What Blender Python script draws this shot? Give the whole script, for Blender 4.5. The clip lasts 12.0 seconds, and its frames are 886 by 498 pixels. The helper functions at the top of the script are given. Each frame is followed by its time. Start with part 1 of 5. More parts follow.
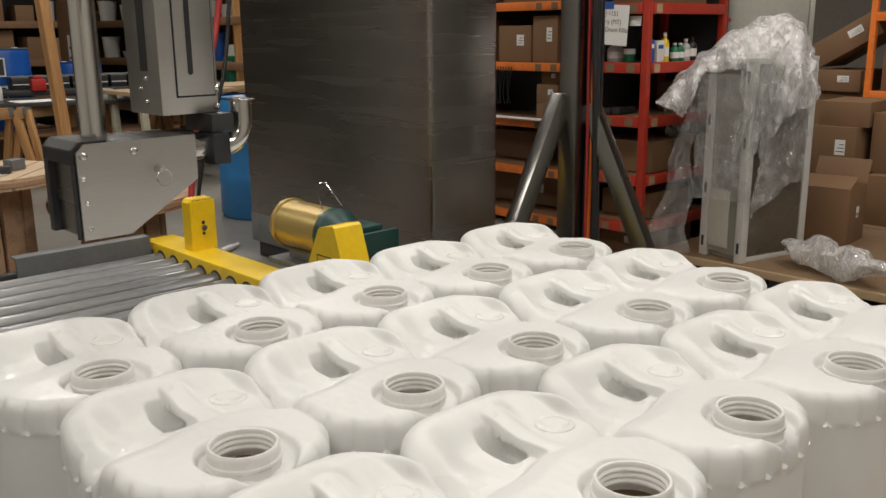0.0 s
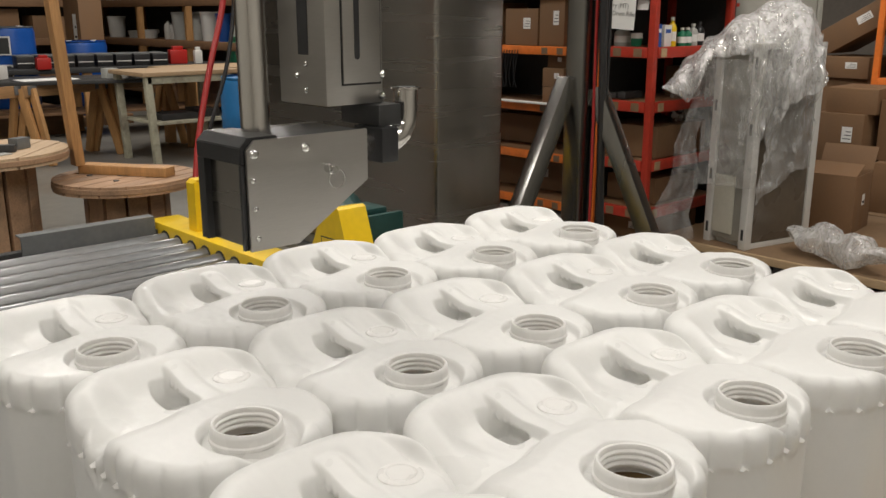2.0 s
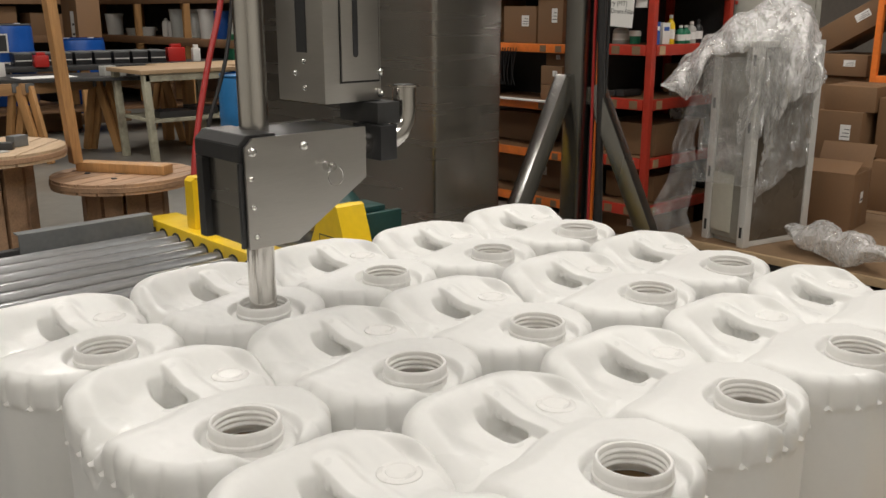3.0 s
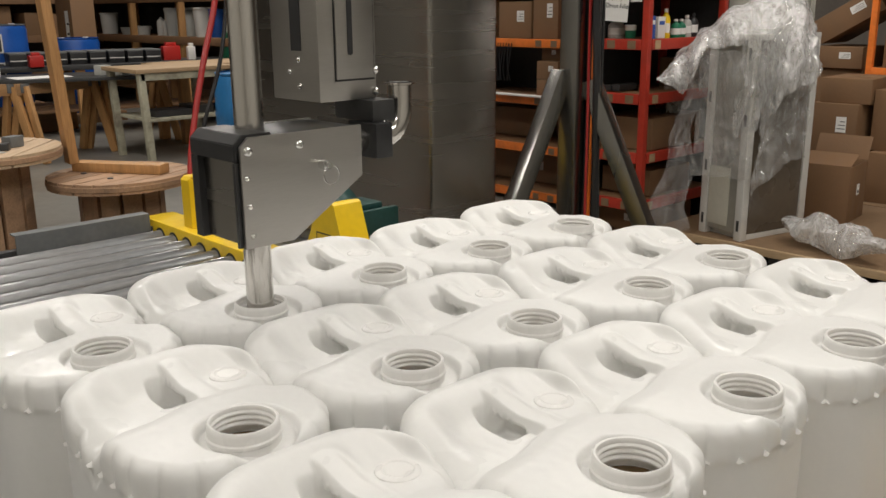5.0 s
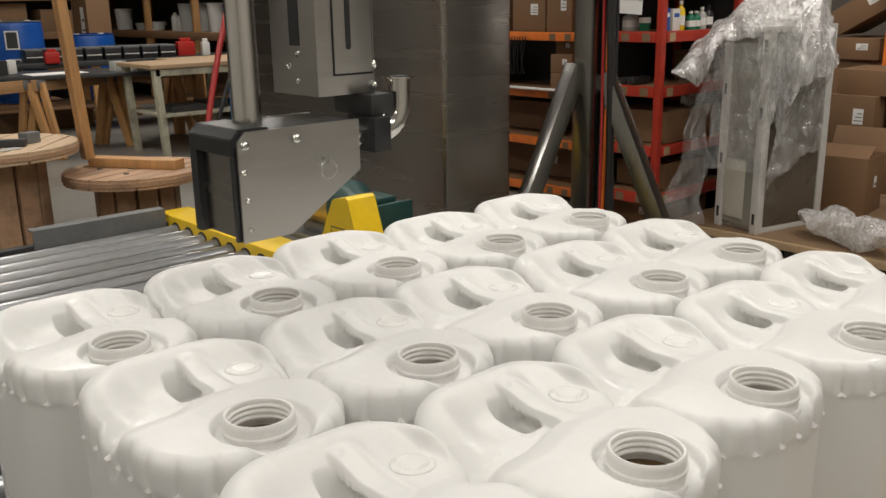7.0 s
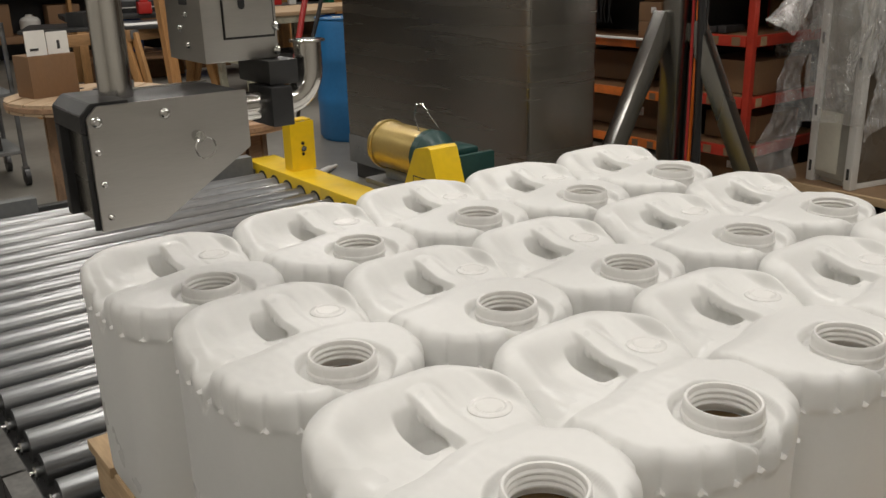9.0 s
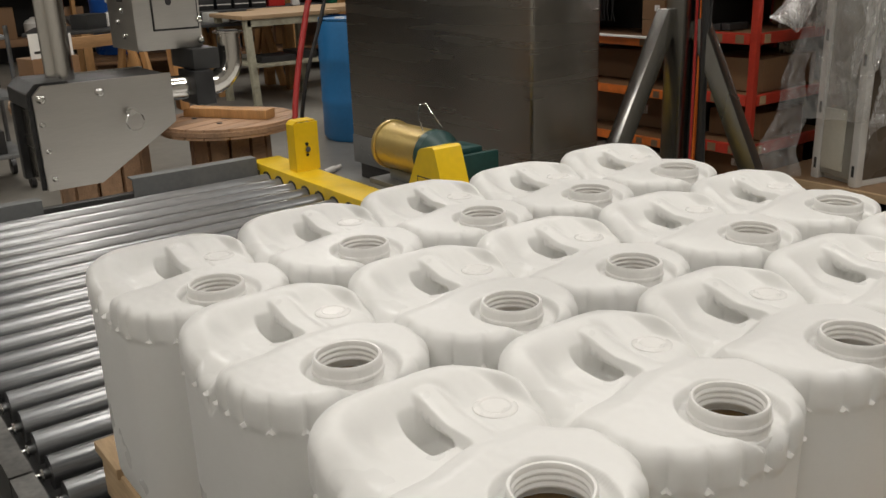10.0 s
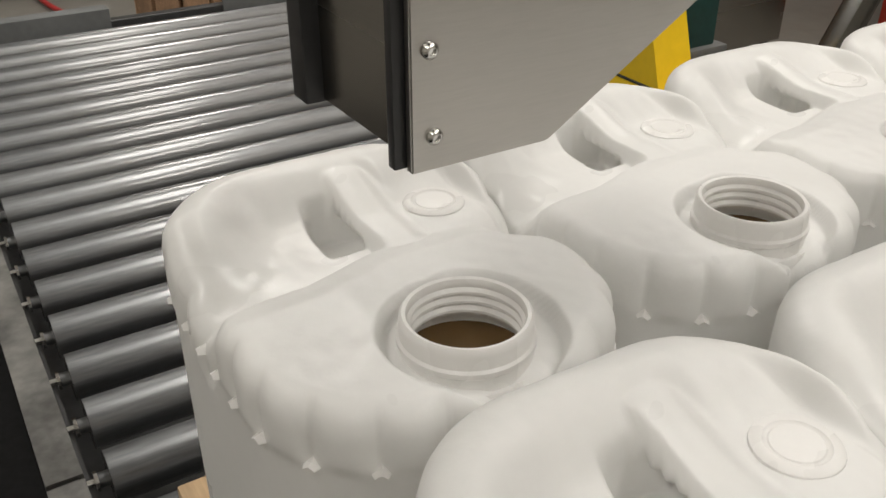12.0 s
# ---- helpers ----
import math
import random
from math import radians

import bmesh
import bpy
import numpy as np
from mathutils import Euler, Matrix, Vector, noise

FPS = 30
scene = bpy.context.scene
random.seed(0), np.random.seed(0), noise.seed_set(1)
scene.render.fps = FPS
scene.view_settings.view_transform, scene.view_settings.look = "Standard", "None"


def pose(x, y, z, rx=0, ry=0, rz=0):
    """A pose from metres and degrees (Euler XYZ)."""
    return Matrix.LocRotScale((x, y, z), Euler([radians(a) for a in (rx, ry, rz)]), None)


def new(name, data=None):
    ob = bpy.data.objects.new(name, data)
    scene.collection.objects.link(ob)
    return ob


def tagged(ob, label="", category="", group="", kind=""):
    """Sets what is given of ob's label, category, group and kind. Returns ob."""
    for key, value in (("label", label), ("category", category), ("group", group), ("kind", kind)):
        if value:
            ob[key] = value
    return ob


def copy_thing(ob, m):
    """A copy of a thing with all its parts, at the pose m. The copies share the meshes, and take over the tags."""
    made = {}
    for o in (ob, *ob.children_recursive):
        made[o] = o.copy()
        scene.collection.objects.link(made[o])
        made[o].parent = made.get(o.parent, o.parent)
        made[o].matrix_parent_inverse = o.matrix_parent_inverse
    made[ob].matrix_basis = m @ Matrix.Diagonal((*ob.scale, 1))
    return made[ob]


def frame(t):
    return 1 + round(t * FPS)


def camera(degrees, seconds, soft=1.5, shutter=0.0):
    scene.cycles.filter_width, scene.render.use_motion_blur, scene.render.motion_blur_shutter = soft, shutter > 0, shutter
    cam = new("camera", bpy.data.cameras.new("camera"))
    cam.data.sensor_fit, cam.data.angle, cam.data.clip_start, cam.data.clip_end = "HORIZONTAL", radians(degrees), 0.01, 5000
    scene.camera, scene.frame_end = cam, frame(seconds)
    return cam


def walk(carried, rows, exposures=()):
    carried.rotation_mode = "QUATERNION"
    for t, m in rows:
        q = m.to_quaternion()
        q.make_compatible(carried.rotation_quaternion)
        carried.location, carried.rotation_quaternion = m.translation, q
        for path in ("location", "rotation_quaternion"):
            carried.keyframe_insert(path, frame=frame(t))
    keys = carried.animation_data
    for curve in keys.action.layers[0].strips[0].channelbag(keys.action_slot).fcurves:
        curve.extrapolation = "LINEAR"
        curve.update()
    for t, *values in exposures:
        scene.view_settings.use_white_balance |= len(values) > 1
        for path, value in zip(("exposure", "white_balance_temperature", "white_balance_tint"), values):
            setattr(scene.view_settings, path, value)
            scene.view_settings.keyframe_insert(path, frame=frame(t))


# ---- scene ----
cam = camera(52.60, 12.0)
PATH = [
    (0, pose(-0.3927, -1.0201, 1.3205, 76.320, 0.536, -43.247)),
    (0.5, pose(-0.3927, -1.0199, 1.3183, 76.238, 0.236, -43.107)),
    (1, pose(-0.3933, -1.0199, 1.3189, 75.767, 0.207, -43.023)),
    (1.5, pose(-0.3937, -1.0202, 1.3191, 75.374, 0.196, -42.901)),
    (2, pose(-0.3933, -1.0198, 1.3178, 75.283, 0.001, -42.859)),
    (2.5, pose(-0.3926, -1.0185, 1.3175, 75.318, -0.071, -43.001)),
    (3, pose(-0.3925, -1.0181, 1.3178, 75.138, -0.024, -42.967)),
    (5, pose(-0.3914, -1.0192, 1.3194, 74.887, 0.518, -43.258)),
    (5.5, pose(-0.3920, -1.0183, 1.3189, 74.898, 0.540, -43.132)),
    (6, pose(-0.3912, -1.0205, 1.3192, 74.924, 0.628, -42.986)),
    (6.5, pose(-0.3908, -1.0181, 1.3190, 74.968, 0.789, -43.110)),
    (8.5, pose(-0.4008, -1.0296, 1.3207, 71.723, 1.411, -37.732)),
    (9, pose(-0.3994, -1.0290, 1.3189, 71.538, 1.443, -37.194)),
    (9.5, pose(-0.4002, -1.0298, 1.3196, 71.530, 1.454, -37.188)),
    (10, pose(-0.3995, -1.0290, 1.3198, 71.514, 1.864, -37.026)),
    (10.5, pose(-0.3912, -0.9574, 1.3150, 69.084, 2.497, -37.125)),
    (10.7, pose(-0.3821, -0.8242, 1.3050, 68.553, 1.360, -35.576)),
    (11, pose(-0.3687, -0.6218, 1.2838, 66.107, 1.161, -35.812)),
    (11.3, pose(-0.3473, -0.5047, 1.2704, 64.784, 0.953, -35.044)),
    (11.6, pose(-0.2852, -0.3942, 1.2350, 64.182, 1.359, -30.552)),
    (12, pose(-0.2130, -0.3268, 1.1936, 59.923, 0.071, -31.346)),
]
EXPOSURES = [(0, -0.22, 6500, 10), (1.0, -0.12, 6500, 10), (6.7, -0.12, 6500, 10), (8.4, -0.34, 6500, 10), (10.32, -0.36, 6500, 10), (10.4, -1.32, 6300, 4), (10.6, -1.3, 6200, 2), (10.7, -1.15, 6100, 0), (10.8, -0.7, 6250, 4), (10.95, -0.60, 6450, 8), (11.2, -0.46, 6500, 10), (11.4, -0.41, 6500, 10), (12, -0.2, 6500, 10)]
walk(cam, PATH, exposures=EXPOSURES)

# ---- light ----
world = bpy.data.worlds.new("hall")
scene.world = world
world.use_nodes = True
world.node_tree.nodes["Background"].inputs[0].default_value = (1.0, 0.93, 0.84, 1)
world.node_tree.nodes["Background"].inputs[1].default_value = 0.05


def strip_lamp(x, y, z, sx, sy, watts):
    d = bpy.data.lights.new("ceiling_strip", "AREA")
    d.shape, d.size, d.size_y, d.energy, d.color = "RECTANGLE", sx, sy, watts, (1.0, 0.955, 0.89)
    ob = new("ceiling_strip", d)
    ob.matrix_basis = pose(x, y, z)
    return ob


for lx, ly, watts in ((-2.6, -2.8, 80), (-2.4, 1.4, 85), (1.4, -3.0, 85), (1.0, 0.9, 75), (1.6, 5.2, 90), (3.8, -0.8, 90), (4.2, 2.8, 62), (5.0, 8.2, 155), (-2.2, 6.4, 90)):
    strip_lamp(lx, ly, 4.55, 0.6, 2.4, watts)


# ---- materials ----
def mat(name, color, rough=0.5, metal=0.0, vary=0.12, scale=6.0, fine=60.0, bump=0.0, bump_scale=120.0, stretch=(1, 1, 1), rough_vary=0.1, per_object=0.0, spec=0.5, coat=0.0, dirt=None, dirt_amount=0.0, dirt_scale=3.0):
    """A surface with two scales of tone, uneven gloss, fine relief, and stains of a second colour."""
    m = bpy.data.materials.new(name)
    m.use_nodes = True
    nt = m.node_tree
    b = nt.nodes["Principled BSDF"]
    link = nt.links.new
    b.inputs["Metallic"].default_value = metal
    b.inputs["Specular IOR Level"].default_value = spec
    b.inputs["Coat Weight"].default_value = coat
    b.inputs["Coat Roughness"].default_value = 0.14
    co = nt.nodes.new("ShaderNodeTexCoord")
    mp = nt.nodes.new("ShaderNodeMapping")
    mp.inputs["Scale"].default_value = stretch
    link(co.outputs["Object"], mp.inputs["Vector"])
    big, small = nt.nodes.new("ShaderNodeTexNoise"), nt.nodes.new("ShaderNodeTexNoise")
    for n, s, d in ((big, scale, 3), (small, fine, 4)):
        n.inputs["Scale"].default_value, n.inputs["Detail"].default_value = s, d
        link(mp.outputs[0], n.inputs["Vector"])
    add = nt.nodes.new("ShaderNodeMath")
    add.operation = "ADD"
    link(big.outputs["Fac"], add.inputs[0])
    link(small.outputs["Fac"], add.inputs[1])
    last = add
    if per_object:
        info, mul, add2 = nt.nodes.new("ShaderNodeObjectInfo"), nt.nodes.new("ShaderNodeMath"), nt.nodes.new("ShaderNodeMath")
        mul.operation, add2.operation = "MULTIPLY_ADD", "ADD"
        mul.inputs[1].default_value, mul.inputs[2].default_value = per_object, -per_object / 2
        link(info.outputs["Random"], mul.inputs[0])
        link(add.outputs[0], add2.inputs[0])
        link(mul.outputs[0], add2.inputs[1])
        last = add2
    ramp = nt.nodes.new("ShaderNodeMapRange")
    ramp.inputs["From Min"].default_value, ramp.inputs["From Max"].default_value = 0.6, 1.4
    link(last.outputs[0], ramp.inputs["Value"])
    mix = nt.nodes.new("ShaderNodeMix")
    mix.data_type = "RGBA"
    mix.inputs["A"].default_value = (*[max(0, c * (1 - vary)) for c in color], 1)
    mix.inputs["B"].default_value = (*[min(1, c * (1 + vary)) for c in color], 1)
    link(ramp.outputs["Result"], mix.inputs["Factor"])
    out = mix
    if dirt:
        dn, dr, dm = nt.nodes.new("ShaderNodeTexNoise"), nt.nodes.new("ShaderNodeMapRange"), nt.nodes.new("ShaderNodeMix")
        dn.inputs["Scale"].default_value, dn.inputs["Detail"].default_value = dirt_scale, 6
        link(mp.outputs[0], dn.inputs["Vector"])
        dr.inputs["From Min"].default_value, dr.inputs["From Max"].default_value, dr.inputs["To Max"].default_value = 0.5, 0.75, dirt_amount
        link(dn.outputs["Fac"], dr.inputs["Value"])
        dm.data_type = "RGBA"
        link(dr.outputs["Result"], dm.inputs["Factor"])
        link(mix.outputs["Result"], dm.inputs["A"])
        dm.inputs["B"].default_value = (*dirt, 1)
        out = dm
    link(out.outputs["Result"], b.inputs["Base Color"])
    rr = nt.nodes.new("ShaderNodeMapRange")
    rr.inputs["From Min"].default_value, rr.inputs["From Max"].default_value = 0.3, 0.7
    rr.inputs["To Min"].default_value, rr.inputs["To Max"].default_value = max(0.02, rough - rough_vary), min(1, rough + rough_vary)
    link(big.outputs["Fac"], rr.inputs["Value"])
    link(rr.outputs["Result"], b.inputs["Roughness"])
    if bump:
        bn, bp = nt.nodes.new("ShaderNodeTexNoise"), nt.nodes.new("ShaderNodeBump")
        bn.inputs["Scale"].default_value = bump_scale
        link(mp.outputs[0], bn.inputs["Vector"])
        bp.inputs["Strength"].default_value, bp.inputs["Distance"].default_value = bump, 0.002
        link(bn.outputs["Fac"], bp.inputs["Height"])
        link(bp.outputs[0], b.inputs["Normal"])
    return m


def film_mat(name, alpha=0.22):
    """Clear packing film: mostly see-through, with gloss on its folds."""
    m = bpy.data.materials.new(name)
    m.use_nodes = True
    nt = m.node_tree
    nt.nodes.remove(nt.nodes["Principled BSDF"])
    out = nt.nodes["Material Output"]
    tr, gl, df, m1, m2 = [nt.nodes.new("ShaderNode" + k) for k in ("BsdfTransparent", "BsdfGlossy", "BsdfDiffuse", "MixShader", "MixShader")]
    tr.inputs[0].default_value = (0.93, 0.93, 0.92, 1)
    df.inputs[0].default_value = (0.82, 0.81, 0.8, 1)
    gl.inputs["Roughness"].default_value = 0.07
    co, no, bp, rg = [nt.nodes.new("ShaderNode" + k) for k in ("TexCoord", "TexNoise", "Bump", "MapRange")]
    no.inputs["Scale"].default_value, no.inputs["Detail"].default_value, no.inputs["Distortion"].default_value = 26, 4.0, 1.2
    mp = nt.nodes.new("ShaderNodeMapping")
    mp.inputs["Scale"].default_value = (1.3, 1.3, 0.55)
    nt.links.new(co.outputs["Object"], mp.inputs["Vector"])
    nt.links.new(mp.outputs[0], no.inputs["Vector"])
    bp.inputs["Strength"].default_value, bp.inputs["Distance"].default_value = 1.0, 0.019
    nt.links.new(no.outputs["Fac"], bp.inputs["Height"])
    nt.links.new(bp.outputs[0], gl.inputs["Normal"])
    rg.inputs["From Min"].default_value, rg.inputs["From Max"].default_value = 0.4, 0.75
    rg.inputs["To Min"].default_value, rg.inputs["To Max"].default_value = alpha * 0.62, min(1.0, alpha * 1.4)
    nt.links.new(no.outputs["Fac"], rg.inputs["Value"])
    m1.inputs[0].default_value = 0.42
    nt.links.new(df.outputs[0], m1.inputs[1])
    nt.links.new(gl.outputs[0], m1.inputs[2])
    nt.links.new(rg.outputs["Result"], m2.inputs[0])
    nt.links.new(tr.outputs[0], m2.inputs[1])
    nt.links.new(m1.outputs[0], m2.inputs[2])
    nt.links.new(m2.outputs[0], out.inputs["Surface"])
    return m


def glow(name, color, strength):
    m = bpy.data.materials.new(name)
    m.use_nodes = True
    b = m.node_tree.nodes["Principled BSDF"]
    b.inputs["Base Color"].default_value = (*color, 1)
    b.inputs["Emission Color"].default_value, b.inputs["Emission Strength"].default_value = (*color, 1), strength
    return m


def milky(m, share, tint):
    """Thin translucent plastic: part of the light goes on through the wall."""
    nt = m.node_tree
    tr, mix = nt.nodes.new("ShaderNodeBsdfTranslucent"), nt.nodes.new("ShaderNodeMixShader")
    tr.inputs[0].default_value = (*tint, 1)
    mix.inputs[0].default_value = share
    nt.links.new(nt.nodes["Principled BSDF"].outputs[0], mix.inputs[1])
    nt.links.new(tr.outputs[0], mix.inputs[2])
    nt.links.new(mix.outputs[0], nt.nodes["Material Output"].inputs["Surface"])
    return m


M_HDPE = milky(mat("white_hdpe", (0.888, 0.885, 0.868), 0.34, vary=0.02, scale=9, fine=150, bump=0.05, bump_scale=260, rough_vary=0.1, dirt=(0.82, 0.80, 0.76), dirt_amount=0.12, dirt_scale=14), 0.26, (0.93, 0.926, 0.897))
M_MOUTH_DARK = mat("mouth_dark_brown", (0.105, 0.062, 0.024), 0.25, vary=0.1)
M_NECK = milky(mat("neck_hdpe", (0.88, 0.87, 0.85), 0.28, vary=0.02, scale=20, fine=200, rough_vary=0.06), 0.26, (0.93, 0.925, 0.90))
M_MAST = mat("dull_mast_steel", (0.27, 0.265, 0.25), 0.25, 1, vary=0.1, scale=2, fine=40, stretch=(1, 1, 0.2), rough_vary=0.06)
M_BRUSH = mat("brushed_stainless", (0.42, 0.40, 0.37), 0.3, 1, vary=0.10, scale=2, fine=40, stretch=(1, 1, 24), rough_vary=0.06, bump=0.03, bump_scale=40)
M_CAB = mat("cabinet_stainless", (0.34, 0.325, 0.30), 0.26, 1, vary=0.05, scale=1.2, fine=60, stretch=(0.6, 0.6, 14), rough_vary=0.05, bump=0.012, bump_scale=40)
M_PLATE = mat("plate_stainless", (0.46, 0.445, 0.42), 0.34, 1, vary=0.05, scale=8, fine=60, stretch=(1, 1, 12), rough_vary=0.05)
M_TUBE = mat("polished_tube", (0.62, 0.60, 0.57), 0.16, 1, vary=0.05, scale=20, fine=120, stretch=(1, 1, 0.1), rough_vary=0.05)
M_GALV = mat("galvanised_roller", (0.165, 0.171, 0.175), 0.40, 0.8, coat=1.0, vary=0.3, scale=7, fine=70, stretch=(0.35, 3, 3), rough_vary=0.12, per_object=0.5, dirt=(0.16, 0.14, 0.12), dirt_amount=0.45, dirt_scale=6)
M_ZINC = mat("zinc_screw", (0.7, 0.7, 0.68), 0.2, 1, vary=0.05)
M_GREY = mat("grey_painted_steel", (0.13, 0.135, 0.135), 0.5, 0.0, vary=0.15, scale=4, fine=60, dirt=(0.3, 0.29, 0.27), dirt_amount=0.35)
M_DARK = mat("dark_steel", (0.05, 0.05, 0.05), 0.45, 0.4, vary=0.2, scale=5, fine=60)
M_BLACK = mat("black_plastic", (0.018, 0.018, 0.019), 0.42, vary=0.2, scale=10, fine=90)
M_YELLOW = mat("yellow_paint", (0.83, 0.56, 0.015), 0.38, vary=0.06, scale=5, fine=50, bump=0.1, bump_scale=90, dirt=(0.35, 0.25, 0.06), dirt_amount=0.3, dirt_scale=9)
M_GOLD = mat("gold_motor_paint", (0.46, 0.34, 0.12), 0.32, 0.55, vary=0.08, scale=8, fine=60)
M_GREEN = mat("dark_green_gearbox", (0.012, 0.05, 0.046), 0.42, vary=0.2, scale=9, fine=70)
M_FLOOR = mat("concrete_floor", (0.17, 0.16, 0.14), 0.42, vary=0.16, scale=0.8, fine=14, bump=0.08, bump_scale=40, rough_vary=0.14, dirt=(0.12, 0.11, 0.1), dirt_amount=0.6, dirt_scale=0.9)
M_WALL = mat("hall_wall", (0.2, 0.175, 0.15), 0.85, vary=0.12, scale=0.7, fine=20)
M_PALE = mat("pale_wall_paint", (0.62, 0.6, 0.55), 0.85, vary=0.06, scale=0.7, fine=20)
M_CEIL = mat("hall_ceiling", (0.6, 0.58, 0.54), 0.9, vary=0.1, scale=0.5, fine=9)
M_PINE = mat("pine_lumber", (0.44, 0.235, 0.09), 0.6, vary=0.28, scale=3, fine=26, stretch=(7, 7, 0.5), per_object=0.3, bump=0.15, bump_scale=30)
M_PINEX = mat("pine_lumber_long", (0.42, 0.24, 0.11), 0.6, vary=0.28, scale=3, fine=26, stretch=(0.5, 7, 7), per_object=0.3, bump=0.15, bump_scale=30)
M_SPOOL = mat("weathered_wood", (0.36, 0.22, 0.13), 0.7, vary=0.3, scale=3, fine=30, stretch=(0.6, 8, 4), per_object=0.5, bump=0.2, bump_scale=30, dirt=(0.12, 0.08, 0.05), dirt_amount=0.5, dirt_scale=4)
M_REEL = mat("reel_top_wood", (0.5, 0.36, 0.23), 0.65, vary=0.22, scale=3, fine=30, stretch=(0.8, 6, 4), bump=0.15, bump_scale=30, dirt=(0.2, 0.13, 0.08), dirt_amount=0.5, dirt_scale=3)
M_DARKWOOD = mat("stained_shelf_wood", (0.22, 0.12, 0.06), 0.65, vary=0.25, scale=2, fine=24, stretch=(0.5, 6, 6))
M_PALLET = mat("pallet_wood", (0.4, 0.28, 0.16), 0.75, vary=0.25, scale=4, fine=40, stretch=(6, 0.6, 6), per_object=0.3, bump=0.2, bump_scale=40)
M_BENCHTOP = mat("worn_bench_top", (0.42, 0.29, 0.17), 0.55, vary=0.2, scale=3, fine=30, stretch=(0.6, 5, 5), dirt=(0.15, 0.1, 0.06), dirt_amount=0.4)
M_CREAM = mat("chipped_cream_paint", (0.42, 0.40, 0.3), 0.6, vary=0.15, scale=5, fine=40, dirt=(0.14, 0.11, 0.08), dirt_amount=0.8, dirt_scale=7)
M_BLUE = mat("blue_drum_plastic", (0.008, 0.075, 0.33), 0.35, vary=0.12, scale=5, fine=40)
M_BLUE2 = mat("light_blue_drum_plastic", (0.02, 0.15, 0.36), 0.38, vary=0.12, scale=4, fine=40)
M_CARD = mat("cardboard", (0.205, 0.114, 0.056), 0.75, vary=0.1, scale=4, fine=60, stretch=(3, 3, 1), per_object=0.5, bump=0.05)
M_BOARD = mat("worn_hardboard", (0.2, 0.125, 0.068), 0.6, vary=0.15, scale=3, fine=30, dirt=(0.16, 0.11, 0.07), dirt_amount=0.5)
M_ORANGE = mat("orange_rack_paint", (0.8, 0.2, 0.03), 0.45, vary=0.12, scale=6, fine=40, dirt=(0.2, 0.07, 0.03), dirt_amount=0.4, dirt_scale=8)
M_RED = mat("red_rack_paint", (0.42, 0.035, 0.018), 0.45, vary=0.14, scale=6, fine=40, dirt=(0.16, 0.03, 0.02), dirt_amount=0.4, dirt_scale=8)
M_PAPER = mat("white_paper", (0.78, 0.77, 0.74), 0.8, vary=0.04)
M_WHITE = mat("white_plastic", (0.7, 0.68, 0.64), 0.45, vary=0.06, per_object=0.3)
M_CLEARISH = mat("milky_plastic", (0.45, 0.45, 0.42), 0.4, vary=0.1, per_object=0.4)
M_RUBBER_RED = mat("red_hose", (0.33, 0.02, 0.018), 0.45, vary=0.15)
M_CABLE_ORANGE = mat("orange_cable", (0.75, 0.17, 0.02), 0.45, vary=0.1)
M_GREENBIN = mat("green_bin_plastic", (0.01, 0.16, 0.08), 0.45, vary=0.12)
M_REDCAN = mat("red_plastic", (0.45, 0.02, 0.015), 0.4, vary=0.1)
M_INK = mat("dark_print", (0.03, 0.03, 0.03), 0.7, vary=0.05)
M_BLUEPRINT = mat("blue_print", (0.03, 0.09, 0.35), 0.6, vary=0.05)
M_ALU = mat("aluminium_profile", (0.66, 0.65, 0.62), 0.4, 0.25, vary=0.06, scale=4, fine=50, stretch=(1, 1, 6))
M_PANEL = mat("grey_panel", (0.34, 0.33, 0.29), 0.35, 0.5, vary=0.1, scale=3, fine=30)
M_FILM = film_mat("clear_packing_film", 0.42)
M_FILM_DENSE = film_mat("bunched_packing_film", 0.64)
M_FILM_THIN = film_mat("tight_packing_film", 0.30)
M_WARN = mat("warning_label_yellow", (0.75, 0.5, 0.02), 0.5, vary=0.03)


# ---- builders ----
def box(bm, x0, x1, y0, y1, z0, z1, bevel=0.0, m=None):
    r = bmesh.ops.create_cube(bm, size=1, matrix=Matrix.LocRotScale(((x0 + x1) / 2, (y0 + y1) / 2, (z0 + z1) / 2), None, (abs(x1 - x0), abs(y1 - y0), abs(z1 - z0))))["verts"]
    if bevel:
        edges = list({e for v in r for e in v.link_edges})
        r = [v for v in bmesh.ops.bevel(bm, geom=edges, offset=bevel, segments=2, affect="EDGES", profile=0.6)["verts"]]
        if m:
            seen = {v for v in r} | {w for v in r for e in v.link_edges for w in e.verts}
            bmesh.ops.transform(bm, matrix=m, verts=list(seen))
        return r
    if m:
        bmesh.ops.transform(bm, matrix=m, verts=r)
    return r


def cyl(bm, p, q, r, n=24, r2=None):
    p, q = Vector(p), Vector(q)
    m = Matrix.Translation((p + q) / 2) @ (q - p).to_track_quat("Z", "Y").to_matrix().to_4x4()
    return bmesh.ops.create_cone(bm, cap_ends=True, segments=n, radius1=r, radius2=r if r2 is None else r2, depth=(q - p).length, matrix=m)["verts"]


